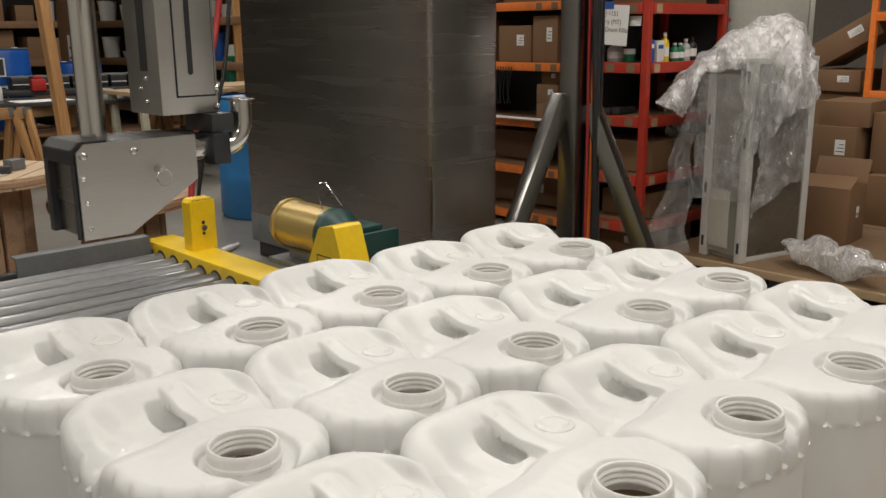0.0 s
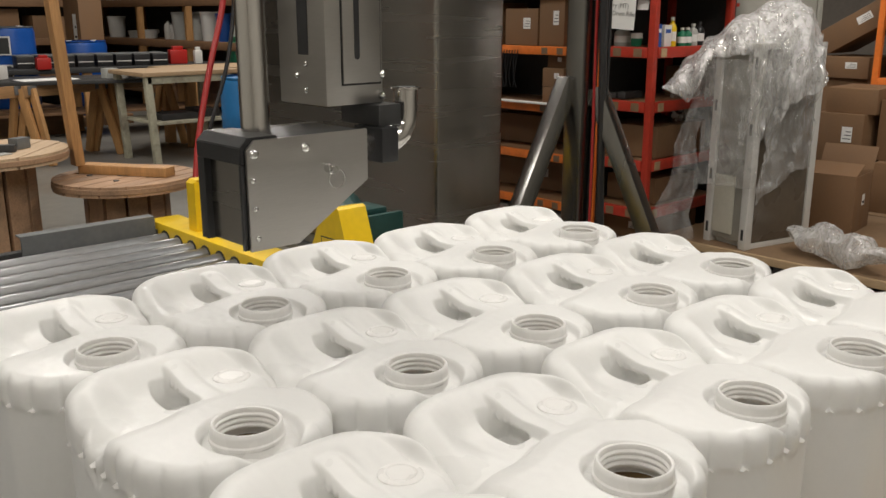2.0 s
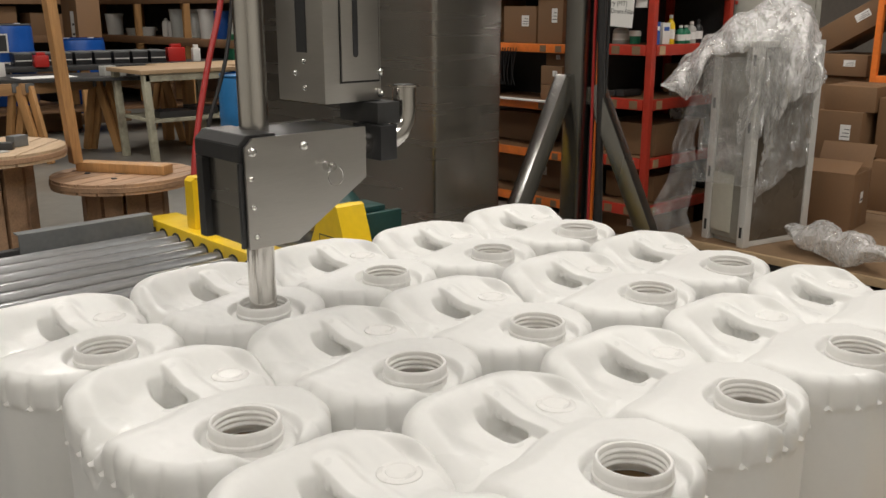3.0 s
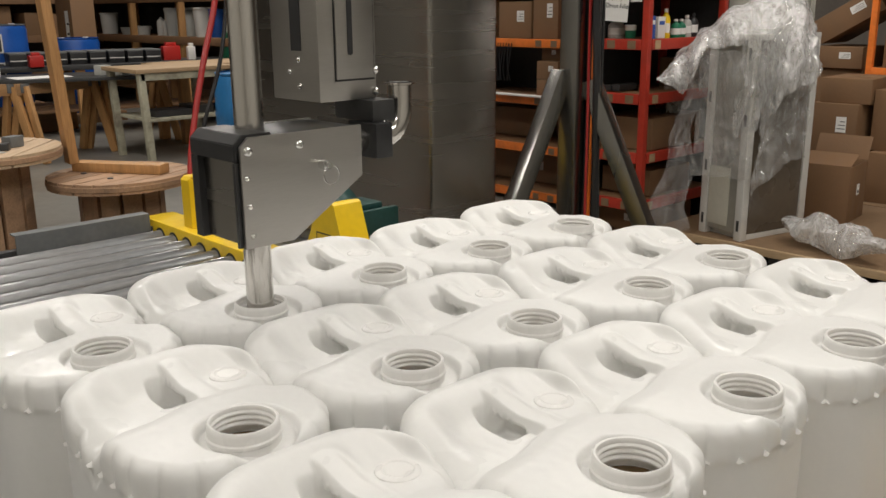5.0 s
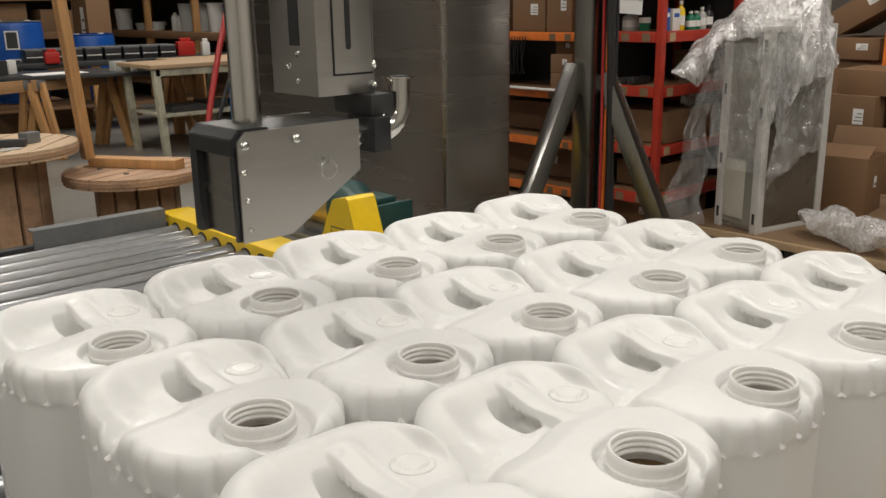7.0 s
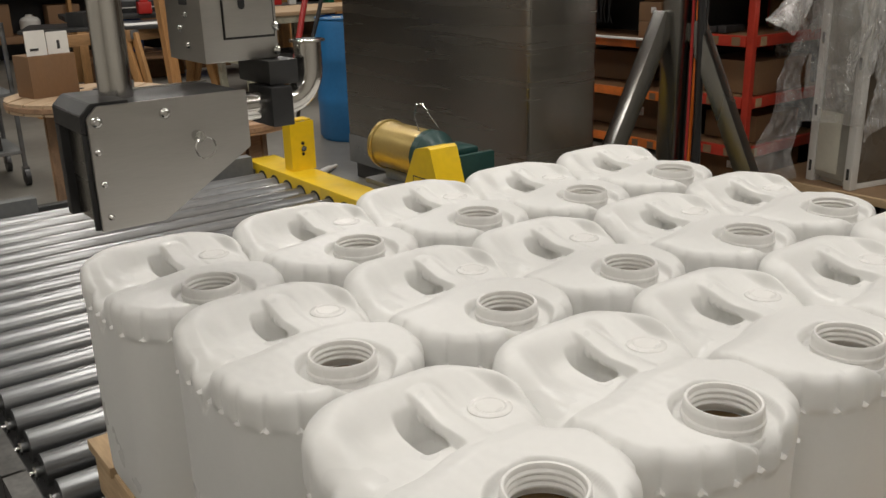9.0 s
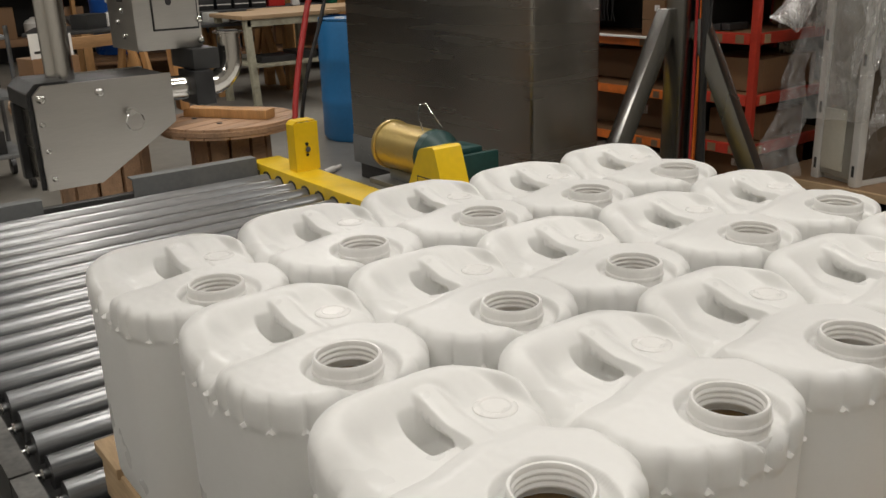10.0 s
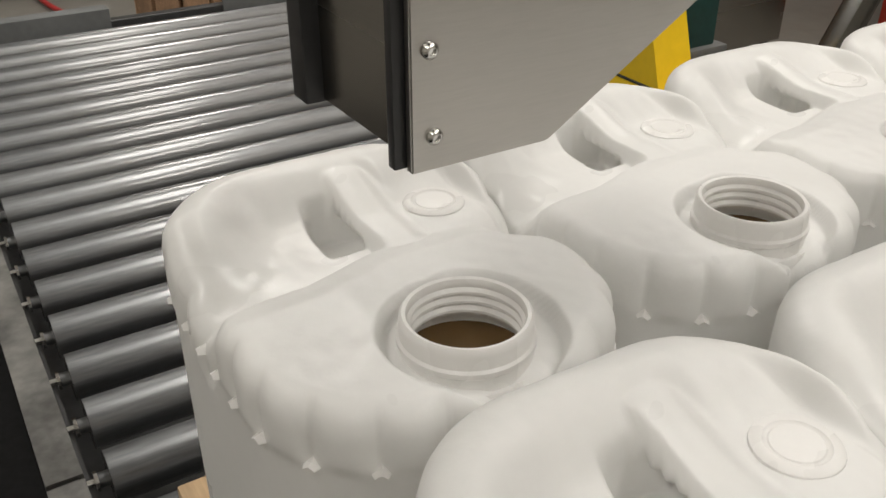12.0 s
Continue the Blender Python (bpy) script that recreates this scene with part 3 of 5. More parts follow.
def build_jerrican():
    can = thing("jerrican", 0, 0, 0, 0, "open white translucent plastic jerrican with moulded handle on pallet", "jerrican", "jerricans on the pallet")
    bm = bmesh.new()
    NA, NR = 364, 84
    REACH = [reach(2 * math.pi * i / NA) for i in range(NA)]
    rings, grip = [], set()
    for k in range(1, NR + 1):
        rho = (k / NR) ** 0.85
        row = []
        for i in range(NA):
            t = 2 * math.pi * i / NA
            x, y = rho * REACH[i] * math.cos(t), rho * REACH[i] * math.sin(t)
            g = 1 - groove(t) * 0.8 * S((rho - 0.84) / 0.16)
            z = jerrican_height(x, y)
            v = bm.verts.new((x * g + under_handle(x, y, z), y * g, z))
            if abs(x - GRIP_X) < GRIP_W + 0.004 and 0.02 < y < 0.118 and z > 0.29:
                grip.add(v)
            row.append(v)
        rings.append(row)
    mid = bm.verts.new((0, 0, jerrican_height(0, 0)))
    for i in range(NA):
        bm.faces.new((mid, rings[0][i], rings[0][(i + 1) % NA]))
    top = rings[-1]

    def ring(scale, zf, flute):
        row = []
        for i in range(NA):
            t = 2 * math.pi * i / NA
            s = scale - flute * groove(t)
            row.append(bm.verts.new((s * REACH[i] * math.cos(t), s * REACH[i] * math.sin(t), zf(top[i].co.z))))
        return row
    rings.append(ring(1.0, lambda z: z - 0.005, 0.8))
    rings.append(ring(1.002, lambda z: z - 0.009 if z - 0.012 < Z_BAND + 0.01 else (z * 0.6 + Z_BAND * 0.4), 0.9))
    rings.append(ring(1.003, lambda z: min(Z_BAND + 0.004, z - 0.016), 1.0))
    rings.append(ring(1.000, lambda z: min(Z_BAND, z - 0.02), 0.8))
    rings.append(ring(0.988, lambda z: min(Z_BAND - 0.003, z - 0.023), 0.15))
    rings.append(ring(0.985, lambda z: min(Z_BAND - 0.008, z - 0.028), 0.0))
    for z, s in ((0.24, 0.985), (0.19, 0.985), (0.12, 0.983), (0.05, 0.978), (0.016, 0.97), (0.006, 0.95), (0.0, 0.90)):
        rings.append(ring(s, lambda q, z=z: z, 0.0))
    for a, b in zip(rings, rings[1:]):
        for i in range(NA):
            bm.faces.new((a[i], b[i], b[(i + 1) % NA], a[(i + 1) % NA]))
    bm.faces.new(rings[-1][::-1])
    hole = [f for f in bm.faces if f.calc_center_median().z > 0.255 and math.hypot(f.calc_center_median().x - NX, f.calc_center_median().y - NY) < 0.0345]
    bmesh.ops.delete(bm, geom=hole, context="FACES")
    bmesh.ops.recalc_face_normals(bm, faces=bm.faces[:])
    bm.normal_update()
    bm.verts.index_update()
    normals = [v.normal[:] for v in bm.verts]
    on_grip = [f for f in bm.faces if all(v in grip for v in f.verts)]
    chosen = set(on_grip)
    moulded("body", bm, [f for f in bm.faces if f not in chosen], normals, can, "white blow-moulded body")
    moulded("handle", bm, on_grip, normals, can, "moulded carrying handle")
    bm.free()
    # small moulded teeth under the shoulder band, one at the foot of each flute
    bm = bmesh.new()
    ring_t = [(0.0062, 0.0, -0.0018), (0.003, 0.0, 0.0012), (0.0, 0.0, 0.0030), (-0.003, 0.0, 0.0012), (-0.0062, 0.0, -0.0018)]
    back = [bm.verts.new((u, 0.004, w)) for u, v, w in ring_t]
    fore = [bm.verts.new((u * 0.55, -0.0034, w * 0.45 - 0.0006)) for u, v, w in ring_t]
    for i in range(5):
        bm.faces.new((back[i], back[(i + 1) % 5], fore[(i + 1) % 5], fore[i]))
    bm.faces.new(fore)
    nub = part("nub", bm, M_NECK, can, smooth=True)
    spots = [2 * math.pi * (i + 0.5) / 26 for i in range(26)]
    for k, t in enumerate([t for t in spots if math.sin(t) < 0.62]):
        one = nub
        if k:
            one = nub.copy()
            scene.collection.objects.link(one)
        q, e = 0.988 * reach(t), 0.02
        side = Vector((reach(t + e) * math.cos(t + e) - reach(t - e) * math.cos(t - e), reach(t + e) * math.sin(t + e) - reach(t - e) * math.sin(t - e), 0))
        one.matrix_basis = pose(q * math.cos(t), q * math.sin(t), Z_BAND - 0.001, 0, 0, math.degrees(math.atan2(side.y, side.x)))
    # threaded mouth, open
    bm = bmesh.new()
    prof = [(0.0405, 0.276), (0.0405, 0.294), (0.0395, 0.2955), (0.0372, 0.2955), (0.0362, 0.299), (0.0362, 0.303), (0.0376, 0.3045), (0.0376, 0.3075), (0.0362, 0.309), (0.0358, 0.316), (0.0355, 0.3195), (0.0342, 0.321), (0.0322, 0.3205), (0.0312, 0.318)]
    for k in range(3):
        z = 0.3155 - k * 0.006
        prof += [(0.0316, z), (0.0298, z - 0.002), (0.0298, z - 0.0035), (0.0316, z - 0.0055)]
    prof += [(0.0322, 0.2965), (0.0365, 0.293), (0.0385, 0.285), (0.0385, 0.276)]
    lathe(bm, prof, 48, (NX, NY, 0))
    part("mouth", bm, M_NECK, can, "open threaded mouth", smooth=True)
    # brown disc added under the mouth, so the unlit inside looks dark
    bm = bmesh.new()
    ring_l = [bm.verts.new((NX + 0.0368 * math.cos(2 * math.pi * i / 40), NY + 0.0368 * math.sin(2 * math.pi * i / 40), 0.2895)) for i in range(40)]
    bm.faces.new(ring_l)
    part("mouth_disc", bm, M_MOUTH_DARK, can, "dark brown disc for the unlit inside")
    # small vent boss beside the handle
    bm = bmesh.new()
    lathe(bm, [(0.0235, -0.012), (0.0225, 0.008), (0.0212, 0.0115), (0.0185, 0.013), (0.0155, 0.0128), (0.0148, 0.0121), (0.0132, 0.0119), (0.0124, 0.0125), (0.0, 0.0122)], 32, (0.069, 0.050, 0.2925))
    part("vent_boss", bm, M_NECK, can, "round moulded vent boss", smooth=True)
    return can


CAN_Z = PZ + 0.112
NECKS = [[(0, 0), (.229, .013), (.451, .016), (.67, -.002), (.9, 0)], [(.016, -.294), (.238, -.295), (.448, -.296), (.678, -.314), (.894, -.317)], [(.012, -.6), (.229, -.602), (.444, -.598), (.666, -.618), (.885, -.62)]]
can0 = None
for row in NECKS:
    for nx, ny in row:
        m = pose(nx - NX, ny - NY, CAN_Z)
        if can0 is None:
            can0 = build_jerrican()
            can0.matrix_basis = m
        else:
            copy_thing(can0, m)

# ---- filling head: origin at the nozzle's axis, floor level ----
head = thing("filling_head", 0.229, 0.013, 0, 0, "stainless filling head with side plates, black block and feed pipe", "filling machine")


def hpart(name, bm, material, label="", smooth=True, parent=None):
    return part(name, bm, material, parent or head, label, smooth)


HX0, HX1, HZ0, HZ1 = -0.055, 0.133, 1.027, 1.167
outline = [(HX0, HZ0), (0.018, HZ0), (HX1, 1.098), (HX1, HZ1), (HX0 + 0.012, HZ1), (HX0, HZ1 - 0.012)]
for y0, lab in ((-0.066, "brushed stainless front plate with chamfered corner"), (0.050, "brushed stainless rear plate")):
    bm = bmesh.new()
    prism(bm, outline, "y", y0, y0 + 0.005, bevel=0.0008)
    pl = hpart("side_plate", bm, M_PLATE, lab)
    if y0 < 0:
        for u, z in ((-0.045, 1.15), (0.031, 1.151), (-0.048, 1.117), (-0.046, 1.081), (-0.044, 1.043)):
            r = 0.0065 if z > 1.14 else 0.004
            bm = bmesh.new()
            lathe(bm, [(r, 0), (r * 0.95, r * 0.4), (r * 0.6, r * 0.75), (r * 0.45, r * 0.78), (r * 0.4, r * 0.45), (0, r * 0.45)], 16)
            bmesh.ops.transform(bm, matrix=pose(u, y0, z, 90, 0, 0), verts=bm.verts[:])
            hpart("screw", bm, M_ZINC, "button-head screw", parent=pl)
        bm = bmesh.new()
        cyl(bm, (0.066, y0 - 0.012, 1.121), (0.066, y0, 1.121), 0.0065, 14)
        cyl(bm, (0.066, y0 - 0.018, 1.121), (0.066, y0 - 0.012, 1.121), 0.0045, 14)
        hpart("lock_pin", bm, M_ZINC, parent=pl)
        bm = bmesh.new()
        tube(bm, [(0.069 + 0.0125 * math.cos(k * 0.485), y0 - 0.016, 1.1085 + 0.0125 * math.sin(k * 0.485)) for k in range(14)], 0.0008, 5)
        hpart("pull_ring", bm, M_ZINC, "thin wire pull ring", parent=pl)
bm = bmesh.new()
prism(bm, [(-0.0605, 1.137), (-0.006, 1.137), (-0.006, 1.17), (-0.048, 1.17), (-0.0605, 1.158)], "y", -0.0605, 0.0495, bevel=0.001)
hpart("top_block", bm, M_BLACK, "black plastic guide block")
bm = bmesh.new()
box(bm, -0.005, 0.130, -0.0605, 0.0495, 1.158, 1.1655, bevel=0.001)
hpart("top_plate", bm, M_DARK)
for y0 in (-0.0605, 0.0325):
    bm = bmesh.new()
    box(bm, HX0 - 0.0055, HX0 + 0.012, y0, y0 + (0.006 if y0 < 0 else 0.017), HZ0 + 0.001, 1.1365, bevel=0.001)
    hpart("guide_strip", bm, M_BLACK, "black plastic edge strip")
bm = bmesh.new()
box(bm, HX0 + 0.004, HX0 + 0.006, -0.054, 0.032, 1.03, 1.1365)
hpart("splash_window", bm, M_CAB, "smoky see-through splash panel")
bm = bmesh.new()
tube(bm, [(0, 0, 1.1), (0, 0, 4.99)], 0.0193, 28)
hpart("feed_pipe", bm, M_TUBE, "polished vertical stainless pipe")
# lift column with slots
bm = bmesh.new()
CX0, CX1, CY0, CY1, CZ = 0.112, 0.212, -0.004, 0.111, 1.193
box(bm, CX0, CX1, CY0, CY1, CZ, 4.99, bevel=0.002)
col = hpart("lift_column", bm, M_PLATE, "grey stainless lift column housing")
bm = bmesh.new()
box(bm, CX0 - 0.0006, CX0 + 0.001, 0.036, 0.061, 1.262, 2.5)
hpart("side_slot", bm, M_BLACK, "dark open slot", False, col)
bm = bmesh.new()
box(bm, CX0 + 0.028, CX1 - 0.006, CY0 - 0.0030, CY0 - 0.0002, 1.223, 2.5, bevel=0.001)
hpart("cover_plate", bm, M_PLATE, "flat slotted cover plate", True, col)
bm = bmesh.new()
prism(bm, [(CX0 + 0.052 + 0.0045 * math.cos(a), 1.26 + 0.0045 * math.sin(a)) for a in [math.pi + k * math.pi / 8 for k in range(9)]] + [(CX0 + 0.0565, 2.45), (CX0 + 0.0475, 2.45)], "y", CY0 - 0.0036, CY0 - 0.0031)
hpart("cover_slot", bm, M_BLACK, "narrow dark slot", False, col)
bm = bmesh.new()
box(bm, CX0 + 0.0262, CX1 - 0.004, CY0 - 0.0008, CY0 - 0.0001, 1.220, 2.5)
hpart("cover_gap", bm, M_BLACK, "", False, col)
for x, z in ((CX1 - 0.004, 1.233), (CX1 - 0.004, 1.203)):
    bm = bmesh.new()
    bmesh.ops.create_uvsphere(bm, u_segments=12, v_segments=8, radius=0.0058, matrix=Matrix.Translation((x, CY0 - 0.002, z)))
    hpart("screw", bm, M_ZINC, "", True, col)
for y, z in ((0.043, 1.25), (0.065, 1.233), (0.043, 1.213)):
    bm = bmesh.new()
    bmesh.ops.create_uvsphere(bm, u_segments=12, v_segments=8, radius=0.0042, matrix=Matrix.Translation((CX0, y, z)))
    hpart("screw", bm, M_ZINC, "", True, col)
bm = bmesh.new()
box(bm, 0.183, 0.224, -0.03, 0.06, 1.162, 1.1925, bevel=0.002)
hpart("mounting_block", bm, M_DARK, "dark steel mounting block")
bm = bmesh.new()
box(bm, 0.176, 0.206, -0.045, 0.02, 1.112, 1.1615, bevel=0.002)
hpart("clamp", bm, M_BLACK, "black clamp block on the pipe")
bm = bmesh.new()
tube(bm, [(0.134, -0.01, 1.137), (0.21, -0.01, 1.137)] + [(0.21 + 0.04 * math.sin(a), -0.01, 1.177 - 0.04 * math.cos(a)) for a in [k * math.pi / 16 for k in range(1, 9)]] + [(0.25, -0.01, 1.212)], 0.018, 20)
el = hpart("outlet_elbow", bm, M_TUBE, "polished stainless pipe elbow with flange")
bm = bmesh.new()
lathe(bm, [(0.0183, 0), (0.0235, 0.001), (0.0235, 0.0035), (0.0183, 0.004)], 24, (0.25, -0.01, 1.210))
hpart("flange", bm, M_TUBE, "", True, el)
bm = bmesh.new()
cyl(bm, (0.25, -0.01, 1.2125), (0.25, -0.01, 1.2142), 0.0145, 20)
hpart("pipe_bore", bm, M_BLACK, "", True, el)
# the nozzle slides down out of the head; its origin is its tip
nozzle = part("nozzle", bmesh.new(), M_TUBE, head, "polished stainless filling nozzle with tapered tip")
bm = bmesh.new()
lathe(bm, [(0.006, 0.0), (0.010, 0.004), (0.014, 0.009)], 28, cap_bottom=True)
part("nozzle_tip", bm, M_DARK, nozzle, "dark tapered valve tip", True)
bm = bmesh.new()
lathe(bm, [(0.014, 0.0092), (0.0195, 0.016), (0.0205, 0.02), (0.0205, 0.043), (0.0195, 0.0435), (0.0195, 0.045), (0.0205, 0.0455), (0.0205, 0.05), (0.0185, 0.051), (0.0185, 0.40)], 28, cap_bottom=True, cap_top=True)
bm.to_mesh(nozzle.data)
bm.free()
nozzle.data.polygons.foreach_set("use_smooth", [True] * len(nozzle.data.polygons))
nozzle.data.set_sharp_from_angle(angle=radians(30))

# ---- stainless control cabinet ----
cab = thing("control_cabinet", 2.62, 2.85, 0, 0, "tall brushed stainless steel machine cabinet on the floor", "cabinet")
c, s = 0.02, []
for cx, cy, a0 in ((-0.2, -0.794, 180), (0.205, -0.794, 270), (0.205, 0.79, 0), (-0.2, 0.79, 90)):
    for k in range(5):
        a = radians(a0 + k * 22.5)
        s.append((cx + c * math.cos(a), cy + c * math.sin(a)))
bm = bmesh.new()
prism(bm, s, "z", 0.10, 2.35)
part("body", bm, M_CAB, cab, smooth=True)
boxes("plinth", [(-0.19, 0.19, -0.78, 0.78, 0, 0.0995)], M_DARK, cab)
boxes("kick_trim", [(-0.224, -0.2205, -0.78, 0.80, 0.10, 0.27)], M_GREY, cab)
bm = bmesh.new()
for y, z in ((0.70, 0.20), (0.62, 0.17), (0.5, 0.14)):
    cyl(bm, (-0.2245, y, z), (-0.2275, y, z), 0.005, 10)
part("trim_screws", bm, M_ZINC, cab)

# ---- steel mast with braces and cables ----
mast = thing("steel_mast", 2.165, 1.02, 0, 0, "dull square steel mast with two diagonal braces", "mast")
boxes("column", [(-0.038, 0.038, -0.038, 0.038, 0.012, 2.6)], M_MAST, mast, bevel=0.006)
for px, py in ((0, 0), (-0.515, 0.117), (0.131, -0.51)):
    boxes("base_plate", [(px - 0.07, px + 0.07, py - 0.07, py + 0.07, 0, 0.0115)], M_MAST, mast)
bar("brace", (-0.03, 0.03, 1.09), (-0.515, 0.117, 0.012), 0.06, 0.06, M_MAST, mast, "diagonal square steel brace")
bar("brace", (0.04, -0.042, 1.06), (0.131, -0.51, 0.012), 0.06, 0.06, M_MAST, mast, "diagonal square steel brace")
for fx in (-0.062, 0.042):
    boxes("foot_bolt", [(fx, fx + 0.02, fx, fx + 0.02, 0.012, 0.03)], M_ZINC, mast)
cab_loom = thing("cable_loom", 2.178, 0.99, 0, 0, "black and orange cables strapped to a steel mast", "cables")
for k, (dx, dy, r, m, lab) in enumerate(((0.004, -0.035, 0.008, M_CABLE_ORANGE, "orange cable"), (0.014, -0.045, 0.014, M_BLACK, "black cable"), (0.028, -0.052, 0.014, M_BLACK, "black cable"), (0.024, -0.025, 0.013, M_BLACK, "black cable"), (0.036, -0.04, 0.008, M_BLACK, "black cable"), (-0.012, -0.03, 0.005, M_RUBBER_RED, "thin red cable"))):
    bm = bmesh.new()
    tube(bm, [(dx + 0.012 * math.sin(z * 2.3 + k), dy + 0.008 * math.sin(z * 3.1 + 2 * k), z) for z in [0.02 + 0.1 * j for j in range(26)]], r, 8)
    part("cable", bm, m, cab_loom, lab, True)

# ---- paper sign ----
sign = thing("paper_sign", 3.566, 1.905, 1.24, -93, "white printed paper sheet taped to a red rack", "sign")
bm = bmesh.new()
box(bm, -0.108, 0.108, -0.0006, 0.0006, 0.0, 0.205, m=pose(0, 0, 0, 0, 3.5, 0))
part("sheet", bm, M_PAPER, sign)
boxes("tape", [(-0.06, 0.02, -0.0024, -0.001, 0.182, 0.222)], M_BLUEPRINT, sign, "strip of blue tape", bevel=0.0)
for text, z, size in (("J-1151", 0.152, 0.034), ("ry (MT)", 0.110, 0.034), ("Drum Filler", 0.070, 0.034)):
    cu = bpy.data.curves.new("print", "FONT")
    cu.body, cu.size = text, size
    cu.materials.append(M_INK)
    t = new("print", cu)
    t.parent = sign
    t.location, t.rotation_euler = (-0.036, -0.0020, z), (radians(90), radians(3.5), 0)
note = boxes("paper_note", [(-0.0008, 0.0, -0.05, 0.02, 0, 0.05)], M_PAPER, bevel=0.0)
tagged(note, "small white paper note on a red rack", "paper").matrix_basis = pose(3.60, 1.79, 1.336, 0, 6, 0)


# ---- storage racks ----
def rack(name, x0, x1, y0, y1, heights, material, label, tall=2.4, w=0.038, base=0.0):
    r = thing(name, x0, y0, base, 0, label, "rack")
    for x in (0, x1 - x0 - w):
        for y in (0, y1 - y0 - w):
            boxes("post", [(x, x + w, y, y + w, 0, tall)], material, r)
    for z in heights:
        boxes("front_beam", [(-0.004, 0.026, w + 0.001, y1 - y0 - w - 0.001, z - 0.055, z)], material, r)
        boxes("side_beam", [(w + 0.001, x1 - x0 - w - 0.001, -0.004, 0.026, z - 0.055, z)], material, r)
        boxes("shelf_board", [(0.031, x1 - x0, 0.031, y1 - y0, z - 0.025, z - 0.006)], M_DARKWOOD, r)
        for ty in (0.07, 0.2):
            boxes("tag", [(-0.0065, -0.0045, ty, ty + 0.05, z - 0.05, z - 0.008)], M_BOARD, r, bevel=0.0)
        boxes("tag", [(0.06, 0.11, -0.0065, -0.0045, z - 0.05, z - 0.006)], M_PALLET, r, bevel=0.0)
    # dark sheets added to stand in for the shade deep in the rack
    boxes("shade_back_sheet", [(x1 - x0, x1 - x0 + 0.01, 0, y1 - y0, 0.05, tall)], M_DARK, r)
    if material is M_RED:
        boxes("shade_end_sheet", [(0.04, x1 - x0, y1 - y0 + 0.001, y1 - y0 + 0.009, 0.05, tall)], M_DARK, r)
    return r


rack("orange_rack", 4.2, 4.75, 2.72, 4.4, (0.09, 0.41, 0.735, 1.11, 1.5, 1.9), M_ORANGE, "orange steel storage rack filled with cardboard boxes")
rack("red_rack", 3.58, 4.35, 1.68, 2.10, (0.09, 0.30, 0.56, 0.87, 1.15, 1.45, 1.9), M_RED, "red steel storage rack with bottles and cartons")


def carton(x, y, z, w, d, h, rz=0, label="closed brown cardboard carton on a shelf", print_side=True, group="cartons"):
    ob = thing("carton", x, y, z + 0.0005, rz, label, "carton", group)
    bm = bmesh.new()
    box(bm, -w / 2, w / 2, -d / 2, d / 2, 0, h, bevel=0.004)
    part("box", bm, M_CARD, ob, smooth=True)
    bm = bmesh.new()
    box(bm, -0.025, 0.025, -d / 2 - 0.0006, d / 2 + 0.0006, h - 0.03, h + 0.0008)
    part("tape", bm, M_BOARD, ob, "strip of packing tape")
    if print_side:
        bm = bmesh.new()
        box(bm, -w / 2 - 0.0012, -w / 2 - 0.0004, -d * 0.28, -d * 0.06, h * 0.45, h * 0.75)
        part("shipping_label", bm, M_PAPER, ob, "white paper label")
        bm = bmesh.new()
        for k in range(3):
            box(bm, -w / 2 - 0.002, -w / 2 - 0.0013, -d * 0.26, -d * (0.09 + 0.03 * k), h * (0.51 + 0.07 * k), h * (0.525 + 0.07 * k))
        part("label_print", bm, M_INK, ob)
    return ob


random.seed(4)
for x, y, z, w, d, h in ((4.40, 2.93, 1.11, 0.3, 0.22, 0.30), (4.42, 3.22, 1.11, 0.3, 0.3, 0.24), (4.40, 3.58, 1.11, 0.3, 0.32, 0.28), (4.42, 4.0, 1.11, 0.3, 0.4, 0.3),
                         (4.36, 2.90, 0.735, 0.25, 0.18, 0.11), (4.36, 2.90, 0.8475, 0.25, 0.18, 0.12), (4.40, 2.90, 0.97, 0.25, 0.16, 0.09), (4.42, 3.9, 0.735, 0.3, 0.4, 0.22), (4.58, 3.4, 0.41, 0.2, 0.5, 0.2), (4.58, 3.3, 0.09, 0.2, 0.6, 0.2), (4.44, 3.1, 1.5, 0.3, 0.5, 0.25),
                         (3.95, 1.9, 0.56, 0.5, 0.36, 0.17), (4.15, 1.86, 0.87, 0.12, 0.16, 0.16), (3.95, 1.9, 0.30, 0.4, 0.32, 0.14), (3.95, 1.9, 0.09, 0.45, 0.34, 0.13), (4.0, 1.9, 1.45, 0.4, 0.34, 0.25)):
    carton(x, y, z, w, d, h, random.uniform(-4, 4), print_side=random.random() < 0.4)
# loose wires hanging on the orange rack
for k in range(7):
    bm = bmesh.new()
    y = 3.17 + k * 0.025
    tube(bm, [(4.183, y, 1.08), (4.172, y + 0.006, 1.0), (4.175, y + random.uniform(-0.03, 0.03), 0.9), (4.178, y + random.uniform(-0.05, 0.05), 0.83)], 0.004, 6)
    tagged(part("hanging_cord", bm, M_BLACK, smooth=True), "thin black cord hanging from an orange rack beam", "cord", "hanging cords")
# folded paper on the rack's middle shelf
tagged(boxes("paper_stack", [(4.14, 4.19, 2.85, 3.35, 0.7355, 0.7475)], M_PAPER), "stack of white paper sheets on the rack", "paper")


